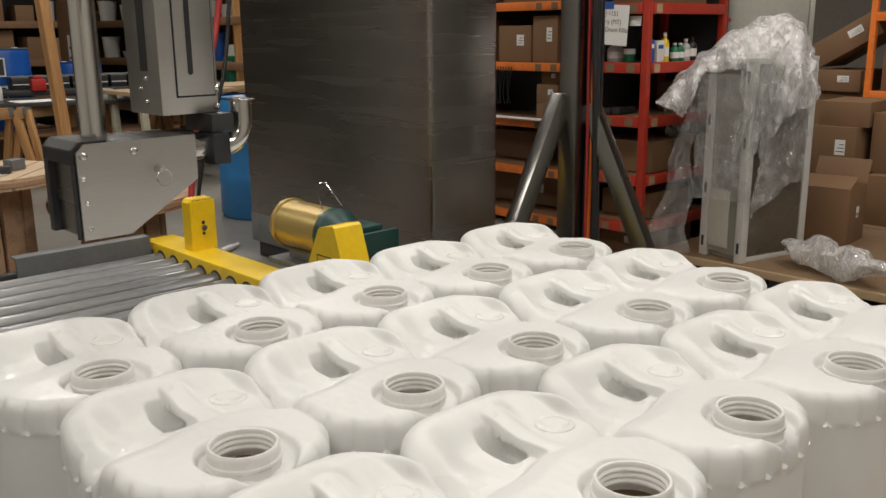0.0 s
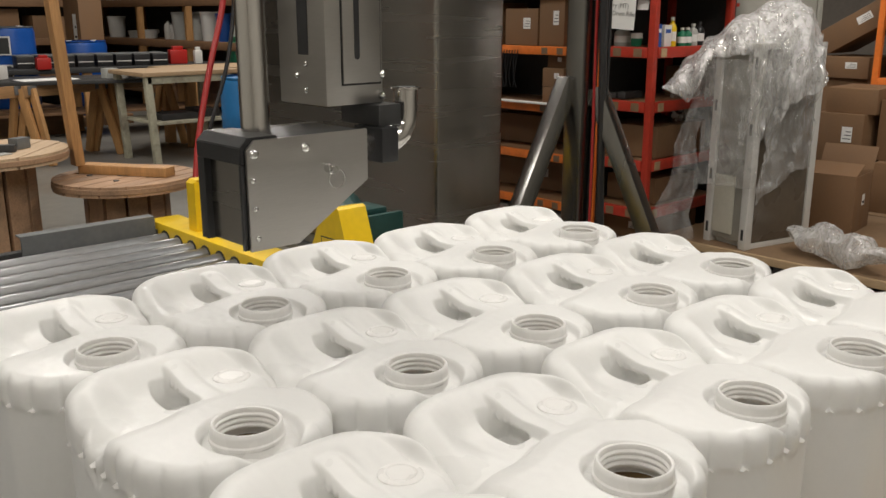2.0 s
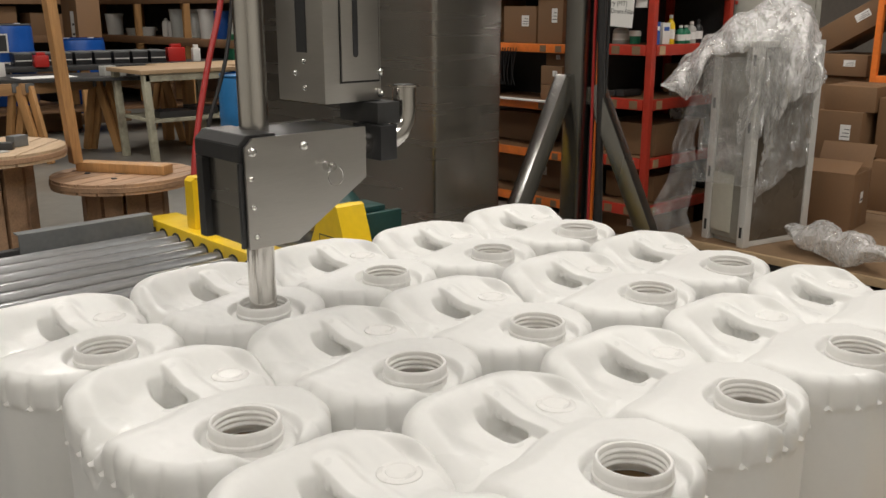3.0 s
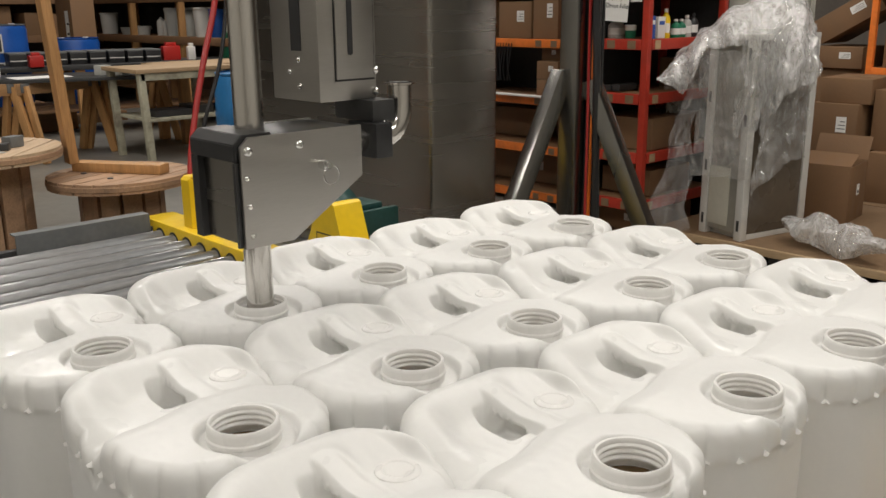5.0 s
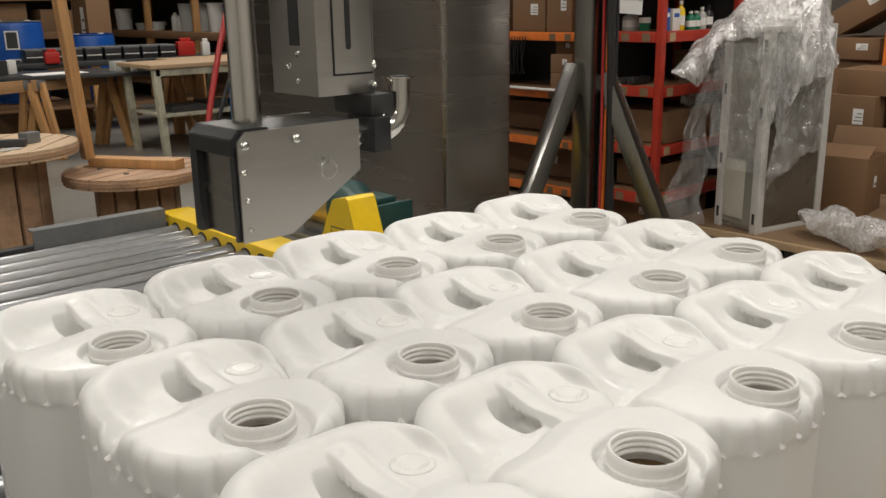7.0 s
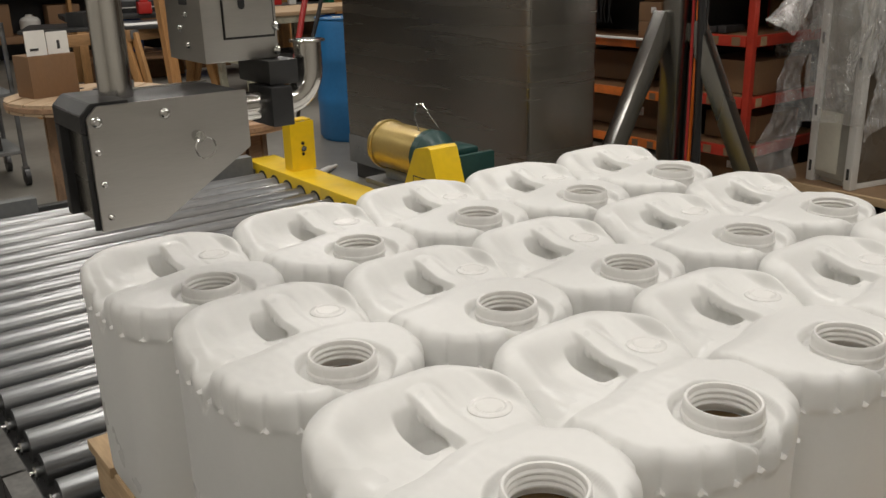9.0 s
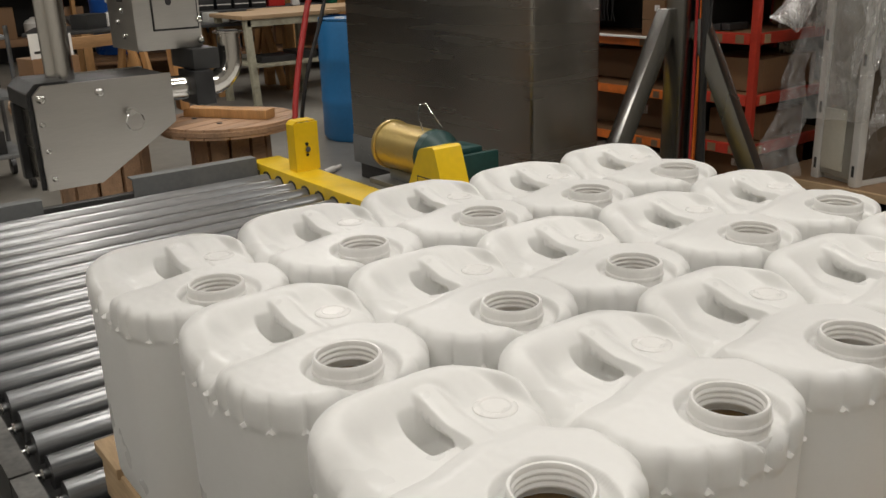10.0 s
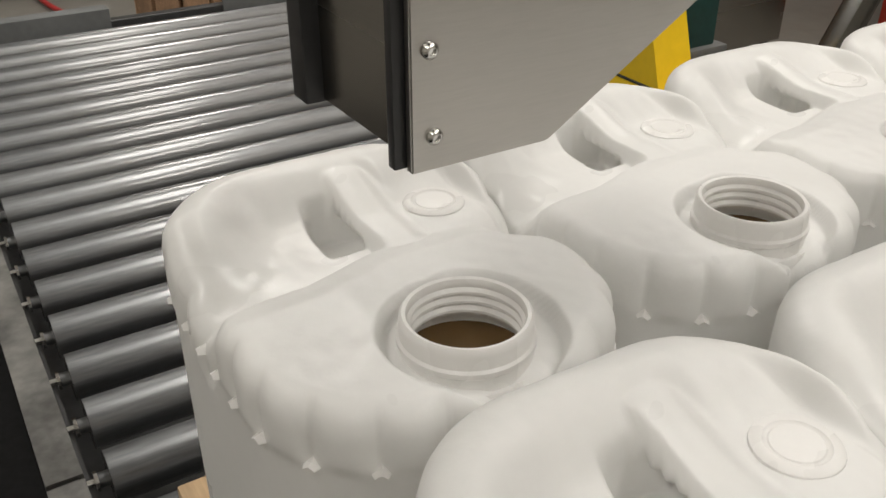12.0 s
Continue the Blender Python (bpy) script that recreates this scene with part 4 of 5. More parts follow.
def bottle(x, y, z, r, h, m, cap, label):
    ob = thing("bottle", x, y, z + 0.0005, 0, label, "bottle", "bottles on the red rack")
    bm = bmesh.new()
    lathe(bm, [(r * 0.95, 0), (r, 0.004), (r, h * 0.62), (r * 0.8, h * 0.74), (r * 0.36, h * 0.82), (r * 0.36, h * 0.88)], 18, cap_bottom=True, cap_top=True)
    part("body", bm, m, ob, smooth=True)
    bm = bmesh.new()
    lathe(bm, [(r * 0.42, h * 0.88), (r * 0.42, h)], 14, cap_bottom=True, cap_top=True)
    part("cap", bm, cap, ob, smooth=True)
    bm = bmesh.new()
    lathe(bm, [(r * 1.012, h * 0.2), (r * 1.012, h * 0.52)], 18)
    part("label_band", bm, M_PAPER, ob, "printed paper band", smooth=True)


for k, (x, y, r, h, m, cp) in enumerate(((3.84, 1.75, 0.024, 0.155, M_YELLOW, M_WHITE), (3.93, 1.745, 0.026, 0.1, M_GREENBIN, M_WHITE), (3.99, 1.75, 0.026, 0.1, M_GREENBIN, M_WHITE), (4.06, 1.76, 0.027, 0.12, M_CLEARISH, M_WHITE), (3.72, 1.98, 0.045, 0.11, M_CLEARISH, M_GREY), (4.12, 1.76, 0.03, 0.13, M_BLACK, M_BLACK))):
    bottle(x, y, 1.1445, r, h, m, cp, "small printed plastic bottle standing on a red shelf")
for x, y, w, d, h, m, lab in ((3.665, 1.735, 0.045, 0.05, 0.115, M_BLUEPRINT, "small blue product box standing on a red shelf"), (3.745, 1.735, 0.065, 0.05, 0.11, M_WHITE, "small white printed product box on a red shelf")):
    pb = thing("product_box", x, y, 1.1505, 0, lab, "box")
    boxes("box", [(-w / 2, w / 2, -d / 2, d / 2, 0, h)], m, pb, bevel=0.002)
    boxes("printed_panel", [(-w * 0.35, w * 0.35, -d / 2 - 0.0012, -d / 2 - 0.0004, h * 0.62, h * 0.8)], M_PAPER if m is M_BLUEPRINT else M_BLUEPRINT, pb, bevel=0.0)
for y, w, h in ((1.90, 0.16, 0.035), (1.96, 0.12, 0.03)):
    tagged(boxes("steel_tray", [(3.66, 3.66 + w, y, y + 0.05, 0.8705, 0.8705 + h)], M_DARK), "dark steel tray lying on a red shelf", "tray")
tub = thing("small_tub", 3.68, 1.86, 1.1505, 0, "low pale tub with green band on a red shelf", "tub")
bm = bmesh.new()
lathe(bm, [(0.026, 0), (0.03, 0.04)], 20, cap_bottom=True)
part("body", bm, M_GREENBIN, tub, smooth=True)
bm = bmesh.new()
lathe(bm, [(0.031, 0.0402), (0.031, 0.066), (0.02, 0.068)], 20, cap_top=True)
part("lid", bm, M_WHITE, tub, smooth=True)

# ---- film-wrapped machine on a skid ----
skid = thing("skid_board", 4.4, 1.0, 0, 0, "low timber skid with worn brown hardboard top", "skid")
boxes("top_board", [(-0.72, 0.6, -0.72, 0.64, 0.135, 0.16)], M_BOARD, skid)
boxes("edge_strip", [(-0.745, -0.7205, -0.72, 0.64, 0.12, 0.159)], M_PALLET, skid)
for y in (-0.65, -0.05, 0.57):
    boxes("runner", [(-0.70, 0.6, y - 0.045, y + 0.045, 0, 0.1345)], M_DARK, skid)
unit = thing("wrapped_machine", 3.76, 1.44, 0.1605, -14, "tall grey panel machine in aluminium frame under clear film", "machine")
for x, y in ((0, -0.03), (0, -0.27), (0.42, -0.03), (0.42, -0.27)):
    boxes("frame_post", [(x, x + 0.045, y - 0.03, y + 0.015, 0, 0.99)], M_ALU, unit, "aluminium corner post", bevel=0.004)
for z in (0.0, 0.9905):
    boxes("frame_rail", [(0.0, 0.465, -0.3, -0.015, z, z + 0.03) if z else (0.0455, 0.419, -0.29, -0.02, 0, 0.03)], M_ALU, unit)
boxes("front_panel", [(0.012, 0.02, -0.254, -0.061, 0.031, 0.989)], M_PANEL, unit, "smoked grey panel")
boxes("side_panel", [(0.0455, 0.4195, -0.292, -0.284, 0.031, 0.989)], mat("smoked_panel", (0.11, 0.088, 0.066), 0.25, vary=0.15, scale=3, fine=30), unit, "smoked brown side panel")
boxes("pale_sheet", [(0.006, 0.0115, -0.2, -0.062, 0.06, 0.36)], mat("cream_sheet", (0.46, 0.44, 0.37), 0.5, vary=0.06), unit, "pale sheet behind the panel")
for y, zs in ((-0.0375, (0.33, 0.68, 0.05)), (-0.2775, (0.05, 0.58, 0.9))):
    for z in zs:
        boxes("protective_print", [(-0.0012, -0.0004, y - 0.008, y + 0.008, z, z + 0.055)], M_INK, unit, "dark print on protective tape", bevel=0.0)
post2 = thing("equipment_panel", 4.50, 1.58, 0.1605, -61.6, "grey control panel with edge strips standing behind the machine", "panel")
boxes("board", [(-0.27, 0.27, 0, 0.05, 0, 1.40)], M_PANEL, post2)
for x in (-0.30, 0.271):
    boxes("frame_strip", [(x, x + 0.029, -0.006, 0.05, 0, 1.40)], M_PANEL, post2, "grey edge strip")
boxes("name_plate", [(-0.22, -0.14, -0.004, -0.0005, 1.195, 1.215)], M_RED, post2, "small red name plate")


def crumpled(name, nu, nv, place, amp, freq, seed, material, parent, label=""):
    """A creased film sheet: place(u, v) gives a point; folds are sharp ridges of noise."""
    bm = bmesh.new()
    grid = []
    for i in range(nu + 1):
        row = []
        for j in range(nv + 1):
            p = Vector(place(i / nu, j / nv))
            q = p * freq + Vector((seed, seed * 2.3, 0))
            d = noise.noise_vector(q)
            ridge = (0.5 - abs(noise.noise(q * 2.1 + Vector((9, 0, 0))))) * 0.8
            row.append(bm.verts.new(p + amp * (d + Vector((-ridge, ridge * 0.4, 0.2 * ridge)))))
        grid.append(row)
    for i in range(nu):
        for j in range(nv):
            bm.faces.new((grid[i][j], grid[i + 1][j], grid[i + 1][j + 1], grid[i][j + 1]))
    return part(name, bm, material, parent, label, smooth=True)


drape = thing("film_drape", 3.95, 1.3, 0.1605, 0, "crumpled clear plastic film draped over a machine", "plastic film")


def film_at(a, f, z):
    """A place in the drape: a across the machine's front, f into its depth, z above the hall floor."""
    return (-0.10 + 0.475 * a + 0.88 * f, 0.03 - 0.88 * a + 0.475 * f, z - 0.1605)


def course(points, a):
    """Height along a line of (a, height) stations, eased between them."""
    for (a0, z0), (a1, z1) in zip(points, points[1:]):
        if a <= a1:
            return z0 + (z1 - z0) * S((a - a0) / (a1 - a0))
    return points[-1][1]


HOOD_TOP = ((-0.36, 0.975), (-0.26, 1.10), (-0.15, 1.20), (-0.02, 1.31), (0.11, 1.37), (0.22, 1.385), (0.30, 1.35), (0.355, 1.22), (0.385, 1.06))
HOOD_HEM = ((-0.36, 0.955), (-0.30, 0.93), (-0.24, 0.88), (-0.20, 0.97), (-0.14, 1.11), (0.02, 1.12), (0.06, 0.92), (0.11, 0.72), (0.15, 0.86), (0.20, 0.80), (0.25, 0.90), (0.33, 0.95), (0.385, 0.98))


def hood_at(u, v):
    a = -0.36 + 0.745 * u
    top, hem = course(HOOD_TOP, a), course(HOOD_HEM, a)
    fold = 0.022 * math.sin(a * 42 + 3 * v) + 0.014 * math.sin(a * 77 + 1.3)
    if v < 0.6:                     # over the front
        w = 1 - v / 0.6
        return film_at(a, 0.10 - 0.30 * math.sin(w * math.pi / 2) + fold * w, top - (top - hem) * w ** 2.1)
    w = (v - 0.6) / 0.4             # down the back
    return film_at(a, 0.10 + 0.28 * math.sin(w * math.pi / 2), top - 0.32 * w * w)


crumpled("hood", 84, 60, hood_at, 0.020, 11, 1.0, M_FILM_DENSE, drape, "bunched film over the top")
crumpled("inner_hood", 60, 40, lambda u, v: tuple(q + o for q, o in zip(hood_at(0.05 + 0.9 * u, 0.12 + 0.88 * v), (0.03, 0.012, -0.028))), 0.022, 14, 51.0, M_FILM, drape, "second layer of film")
crumpled("front_fall", 26, 50, lambda u, v: film_at(0.03 + 0.17 * u + 0.03 * math.sin(v * 4), -0.27 + 0.03 * math.sin(u * 17) + 0.10 * u, 1.22 - (0.36 + 0.18 * math.sin(u * 9 + 0.4)) * v), 0.022, 12, 4.0, M_FILM, drape, "hanging folds of film")
crumpled("side_fall", 30, 60, lambda u, v: film_at(0.17 + 0.20 * u - 0.05 * v * (1 - u), -0.25 + 0.31 * u + 0.02 * math.sin(u * 15), 1.22 - (0.66 + 0.16 * (1 - u) ** 2) * v), 0.024, 11, 8.0, M_FILM, drape, "film falling down the side")
crumpled("face_film", 34, 60, lambda u, v: film_at(-0.17 + 0.28 * u, -0.145 - 0.01 * math.sin(v * 9) - 0.10 * u, 1.10 - 0.62 * v), 0.010, 16, 15.0, M_FILM_THIN, drape, "tight clear film over the panel")
crumpled("trailing_film", 30, 70, lambda u, v: film_at(-0.24 - 0.16 * v ** 1.5 * (1 - u) + 0.06 * u + 0.012 * math.sin(v * 14), -0.17 + 0.02 * math.sin(u * 9 + v * 4), 0.95 - 0.76 * v), 0.014, 12, 21.0, M_FILM_THIN, drape, "film trailing to the skid")
clump = thing("film_scrap", 3.80, 0.85, 0.1605, 0, "loose crumpled clear film scrap lying on the skid", "plastic film")
crumpled("film", 34, 12, lambda u, v: (0.12 - 0.22 * u + 0.10 * math.cos(v * 2 * math.pi) * math.sin(math.pi * (0.12 + 0.76 * u)), 0.16 - 0.58 * u, 0.085 + 0.07 * math.sin(v * 2 * math.pi) * math.sin(math.pi * (0.12 + 0.76 * u))), 0.045, 9, 31.0, M_FILM_DENSE, clump)
# open carton
oc = thing("open_carton", 4.557, 1.098, 0.1605, 6.4, "open empty brown cardboard carton on the skid", "carton")
boxes("wall", [(-0.15, -0.144, -0.147, 0.147, 0, 0.31)], M_CARD, oc, bevel=0.001)
boxes("wall", [(0.144, 0.15, -0.147, 0.147, 0, 0.31)], M_CARD, oc, bevel=0.001)
boxes("wall", [(-0.1435, 0.1435, 0.141, 0.147, 0, 0.31)], M_CARD, oc, bevel=0.001)
boxes("wall", [(-0.1435, 0.1435, -0.147, -0.141, 0, 0.31)], M_CARD, oc, bevel=0.001)
boxes("bottom", [(-0.1435, 0.1435, -0.1405, 0.1405, 0, 0.006)], M_CARD, oc, bevel=0.001)
bm = bmesh.new()
box(bm, -0.14, 0.0, -0.145, 0.145, -0.002, 0.002, m=pose(-0.147, 0, 0.312, 0, 158, 0))
part("flap", bm, M_CARD, oc, "flap folded over the opening")
bm = bmesh.new()
box(bm, 0.0, 0.14, -0.145, 0.145, -0.002, 0.002, m=pose(0.148, 0, 0.312, 0, -62, 0))
part("flap", bm, M_CARD, oc, "raised cardboard flap")
boxes("printed_mark", [(-0.01, 0.035, -0.1485, -0.1475, 0.14, 0.20)], M_PAPER, oc, bevel=0)
boxes("printed_mark", [(0.0, 0.025, -0.1495, -0.1487, 0.15, 0.165)], M_INK, oc, bevel=0)
# stacked cartons behind
for x, y, z, w, d, h, rz in ((5.36, 1.34, 0.1605, 0.5, 0.34, 0.26, 2), (5.35, 1.34, 0.421, 0.5, 0.29, 0.31, -2), (5.34, 1.32, 0.7315, 0.42, 0.30, 0.15, 4), (5.93, 1.66, 0.1605, 0.42, 0.40, 0.74, 0), (5.90, 1.62, 0.901, 0.42, 0.36, 0.14, -3), (5.35, 0.98, 0.1605, 0.5, 0.30, 0.30, 3), (5.40, 0.98, 0.461, 0.45, 0.32, 0.36, -3)):
    carton(x, y, z, w, d, h, rz, "brown cardboard carton in a stack behind the skid", z in (0.421, 0.901), "stacked cartons")
tilt = carton(5.92, 1.58, 1.05, 0.40, 0.46, 0.16, 0, "brown carton leaning tilted on the stack", True, "stacked cartons")
tilt.matrix_basis = pose(5.92, 1.55, 1.17, -30, 0, 0)
tagged(boxes("support_table", [(5.02, 6.4, 0.4, 1.95, 0, 0.16)], M_BOARD), "low brown board platform under stacked cartons", "platform")
rack("pallet_rack", 5.60, 6.25, 0.62, 1.395, (0.28, 0.76, 1.25), M_ORANGE, "orange steel rack beside stacked cartons", base=0.1605)
carton(5.85, 1.15, 0.1605 + 0.76, 0.35, 0.34, 0.24, 0, "brown cardboard carton on an orange rack", True, "stacked cartons")
# paper tube roll on the floor by the cartons
roll = thing("paper_tube", 4.95, 0.35, 0.06, 0, "short white paper roll lying by cartons", "roll")
bm = bmesh.new()
tube(bm, [(-0.12, 0, 0.0), (0.12, 0.1, 0.0)], 0.06, 20)
part("tube", bm, M_PAPER, roll, smooth=True)


# ---- reels, benches and drums at the back ----
def cable_reel(x, y, height, r, label, turn):
    ob = thing("cable_reel_table", x, y, 0, turn, label, "reel table", "cable reels")
    n, t = 7, 0.045
    for zt in (height - t, 0.0):
        for k in range(n):
            y0, y1 = -r + 2 * r * k / n + 0.002, -r + 2 * r * (k + 1) / n - 0.006
            out = []
            for j in range(9):
                yy = y0 + (y1 - y0) * j / 8
                out.append((math.sqrt(max(0.0004, r * r - yy * yy)), yy))
            out += [(-a, b) for a, b in out[::-1]]
            bm = bmesh.new()
            prism(bm, out, "z", zt, zt + t)
            part("plank", bm, M_REEL if height > 0.7 else M_SPOOL, ob)
    for k in range(12):
        a = 2 * math.pi * k / 12
        bm = bmesh.new()
        box(bm, r * 0.52, r * 0.52 + 0.02, -r * 0.13, r * 0.13, t + 0.0005, height - t - 0.0005, bevel=0.002, m=pose(0, 0, 0, 0, 0, math.degrees(a)))
        part("stave", bm, M_SPOOL, ob)
    bm = bmesh.new()
    lathe(bm, [(r * 1.002, height - t * 0.75), (r * 1.012, height - t * 0.7), (r * 1.012, height - t * 0.3), (r * 1.002, height - t * 0.25)], 48)
    part("rim_band", bm, M_SPOOL, ob, smooth=True)
    bm = bmesh.new()
    cyl(bm, (0, 0, height + 0.0002), (0, 0, height + 0.0015), 0.035, 20)
    part("axle_hole", bm, M_BLACK, ob)
    for a in (0.6, 2.2, 3.7, 5.1):
        bm = bmesh.new()
        cyl(bm, (r * 0.5 * math.cos(a), r * 0.5 * math.sin(a), height + 0.0003), (r * 0.5 * math.cos(a), r * 0.5 * math.sin(a), height + 0.004), 0.012, 8)
        part("bolt", bm, M_DARK, ob)
    return ob


cable_reel(1.20, 2.71, 0.645, 0.295, "weathered wooden cable reel used as a table", 20)
cable_reel(0.70, 2.93, 0.78, 0.33, "pale wooden cable reel table with worn top", 50)
lp = thing("timber_post", 1.075, 2.90, 0.6455, 0, "upright pine timber post with foot resting on a reel", "post")
bar("upright", (0.0, 0.0, 0.034), (-0.08, 0.07, 1.75), 0.085, 0.04, M_PINE, lp, twist=35)
bar("foot", (0.02, 0.0, 0.0205), (0.25, -0.36, 0.0205), 0.04, 0.075, M_PINE, lp, "pine foot timber lying flat", twist=90)

bench = thing("work_table", 3.053, 6.505, 0, 0, "small worn wooden work table with chipped cream legs", "table")
boxes("tabletop", [(0, 0.98, 0, 0.72, 0.785, 0.82)], M_BENCHTOP, bench)
for x, y in ((0.06, 0.05), (0.9, 0.05), (0.06, 0.66), (0.9, 0.66)):
    bar("leg", (x, y, 0.784), (x + (0.04 if x < 0.5 else -0.0), y, 0.0), 0.06, 0.06, M_CREAM, bench)
boxes("lower_shelf", [(0.10, 0.86, 0.0, 0.7, 0.36, 0.385)], M_CREAM, bench)
boxes("apron", [(0.05, 0.93, 0.02, 0.04, 0.72, 0.784)], M_CREAM, bench)
tagged(boxes("metal_block", [(3.25, 3.6, 6.6, 6.9, 0.3855, 0.44)], M_DARK), "dark metal block lying on a lower shelf", "parts")
tagged(boxes("metal_block", [(3.65, 3.85, 6.65, 6.95, 0.3855, 0.46)], M_DARK), "dark metal block lying on a lower shelf", "parts")


def sawhorse(x, y, rz):
    ob = thing("sawhorse", x, y, 0, rz, "pine timber sawhorse under a bench top", "sawhorse", "sawhorses")
    boxes("beam", [(-0.45, 0.45, -0.02, 0.02, 0.60, 0.70)], M_PINEX, ob)
    for sx in (-0.38, 0.38):
        for sy in (-1, 1):
            bar("leg", (sx, sy * 0.03, 0.67), (sx * 1.05, sy * 0.22, 0.0), 0.08, 0.036, M_PINE, ob, twist=90)
    for bx in (-0.42, 0.33):
        boxes("bracket", [(bx, bx + 0.09, -0.035, -0.0205, 0.62, 0.70)], M_GREY, ob)


sawhorse(2.75, 7.5, 20)
sawhorse(3.55, 7.75, 20)
sawhorse(1.95, 7.3, 20)
top = thing("trestle_bench_top", 2.85, 7.62, 0.7005, -20, "dark flat bench top lying on sawhorses", "bench top")
boxes("board", [(-1.3, 1.1, -0.4, 0.45, 0, 0.03)], M_DARK, top)
for k, (x, y, m, w, d, h) in enumerate(((-0.2, -0.15, M_PAPER, 0.5, 0.3, 0.006), (0.35, -0.1, M_CLEARISH, 0.12, 0.1, 0.09), (0.52, -0.15, M_CLEARISH, 0.1, 0.1, 0.07), (-0.75, -0.1, M_DARK, 0.25, 0.2, 0.13), (-0.6, 0.1, M_WHITE, 0.12, 0.1, 0.12))):
    a = radians(-20)
    tagged(boxes("bench_item", [(-w / 2, w / 2, -d / 2, d / 2, 0, h)], m), "small workshop part lying on the trestle bench", "parts").matrix_basis = pose(2.85 + x * math.cos(a) - y * math.sin(a), 7.62 + x * math.sin(a) + y * math.cos(a), 0.731, 0, 0, 10 * k)
far = thing("far_bench", 3.9, 9.1, 0, -10, "long far wooden work bench with pine legs", "bench")
boxes("top", [(-1.6, 2.6, -0.4, 0.4, 0.70, 0.75)], M_DARK, far)
for x in (-1.5, -0.4, 0.8, 2.0):
    boxes("leg", [(x, x + 0.09, -0.38, -0.29, 0, 0.6995)], M_PINE, far)
    boxes("leg", [(x, x + 0.09, 0.29, 0.38, 0, 0.6995)], M_PINE, far)
boxes("lower_shelf", [(-1.4, 2.5, -0.28, 0.28, 0.25, 0.28)], M_DARKWOOD, far)
for k in range(8):
    x = 3.0 + k * 0.2
    cr = thing("black_crate", x, 9.15 - 0.176 * (x - 3.9), 0.7505, -10, "low black plastic crate with white edge on a bench", "crate", "black crates")
    boxes("tray", [(-0.085, 0.085, -0.2, 0.2, 0, 0.12)], M_BLACK, cr)
    boxes("edge_strip", [(-0.08, 0.08, -0.2045, -0.2005, 0.05, 0.06)], M_WHITE, cr, bevel=0)
    boxes("lid", [(-0.088, 0.088, -0.202, 0.2, 0.1205, 0.135)], M_GREY, cr)


def drum(x, y, z, m, label, r=0.29, h=0.88, patch=False):
    ob = thing("plastic_drum", x, y, z, 0, label, "drum", "blue drums")
    bm = bmesh.new()
    lathe(bm, [(r * 0.93, 0), (r, 0.03), (r, h * 0.3), (r * 1.02, h * 0.33), (r, h * 0.36), (r, h * 0.64), (r * 1.02, h * 0.67), (r, h * 0.70), (r, h - 0.06), (r * 0.96, h - 0.02), (r * 0.90, h - 0.012)], 40, cap_bottom=True, cap_top=True)
    part("shell", bm, m, ob, smooth=True)
    bm = bmesh.new()
    lathe(bm, [(r * 0.90, h - 0.0115), (r * 0.97, h - 0.01), (r * 0.97, h), (r * 0.9, h + 0.002)], 40)
    part("rim", bm, M_GREY if patch else m, ob, smooth=True)
    for a in (0.3, 3.4):
        bm = bmesh.new()
        cyl(bm, (r * 0.6 * math.cos(a), r * 0.6 * math.sin(a), h - 0.0115), (r * 0.6 * math.cos(a), r * 0.6 * math.sin(a), h + 0.006), 0.035, 14)
        part("bung", bm, M_WHITE, ob)
    if patch:
        for zz in (0.28, 0.58):
            bm = bmesh.new()
            box(bm, -0.07, 0.07, -r * 1.035, -r * 1.021, zz, zz + 0.2)
            bmesh.ops.transform(bm, matrix=pose(0, 0, 0, 0, 0, -25), verts=bm.verts[:])
            part("window_frame", bm, M_WHITE, ob, "riveted pale frame")
            bm = bmesh.new()
            box(bm, -0.055, 0.055, -r * 1.04, -r * 1.0355, zz + 0.015, zz + 0.185)
            bmesh.ops.transform(bm, matrix=pose(0, 0, 0, 0, 0, -25), verts=bm.verts[:])
            part("window", bm, M_DARK, ob, "dark window")


drum(3.14, 4.74, 0, M_BLUE2, "light blue plastic drum standing beside the cabinet")
drum(3.0, 9.75, 0.3, M_BLUE, "dark blue plastic drum with riveted window panels", patch=True)
tagged(boxes("drum_dolly", [(2.58, 3.42, 9.35, 10.15, 0, 0.2995)], M_DARKWOOD), "dark timber platform under a blue drum", "platform")
drum(4.0, 10.2, 0.12, M_BLUE, "dark blue plastic drum standing behind a bench")
tagged(boxes("drum_pallet", [(3.6, 4.4, 9.8, 10.6, 0, 0.1195)], M_DARKWOOD), "dark timber pallet under a blue drum", "platform")

# timber shelving along the back
shv = thing("timber_shelving", 5.2, 8.3, 0, 0, "stained timber shelving loaded with jugs and pails", "shelving")
for y in (0.15, 1.5, 2.9, 4.3, 5.7):
    boxes("post", [(0, 0.09, y, y + 0.05, 0, 2.6)], M_PINE, shv)
    boxes("post", [(0.7, 0.79, y, y + 0.05, 0, 2.6)], M_PINE, shv)
for z in (0.35, 0.98, 1.5, 2.1):
    boxes("board", [(0.091, 0.699, -0.3, 6.2, z - 0.03, z)], M_DARKWOOD, shv)
    boxes("edge_beam", [(-0.038, -0.0005, -0.3, 6.2, z - 0.09, z + 0.005)], M_DARKWOOD, shv)
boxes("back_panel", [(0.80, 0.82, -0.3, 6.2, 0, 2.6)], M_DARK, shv)


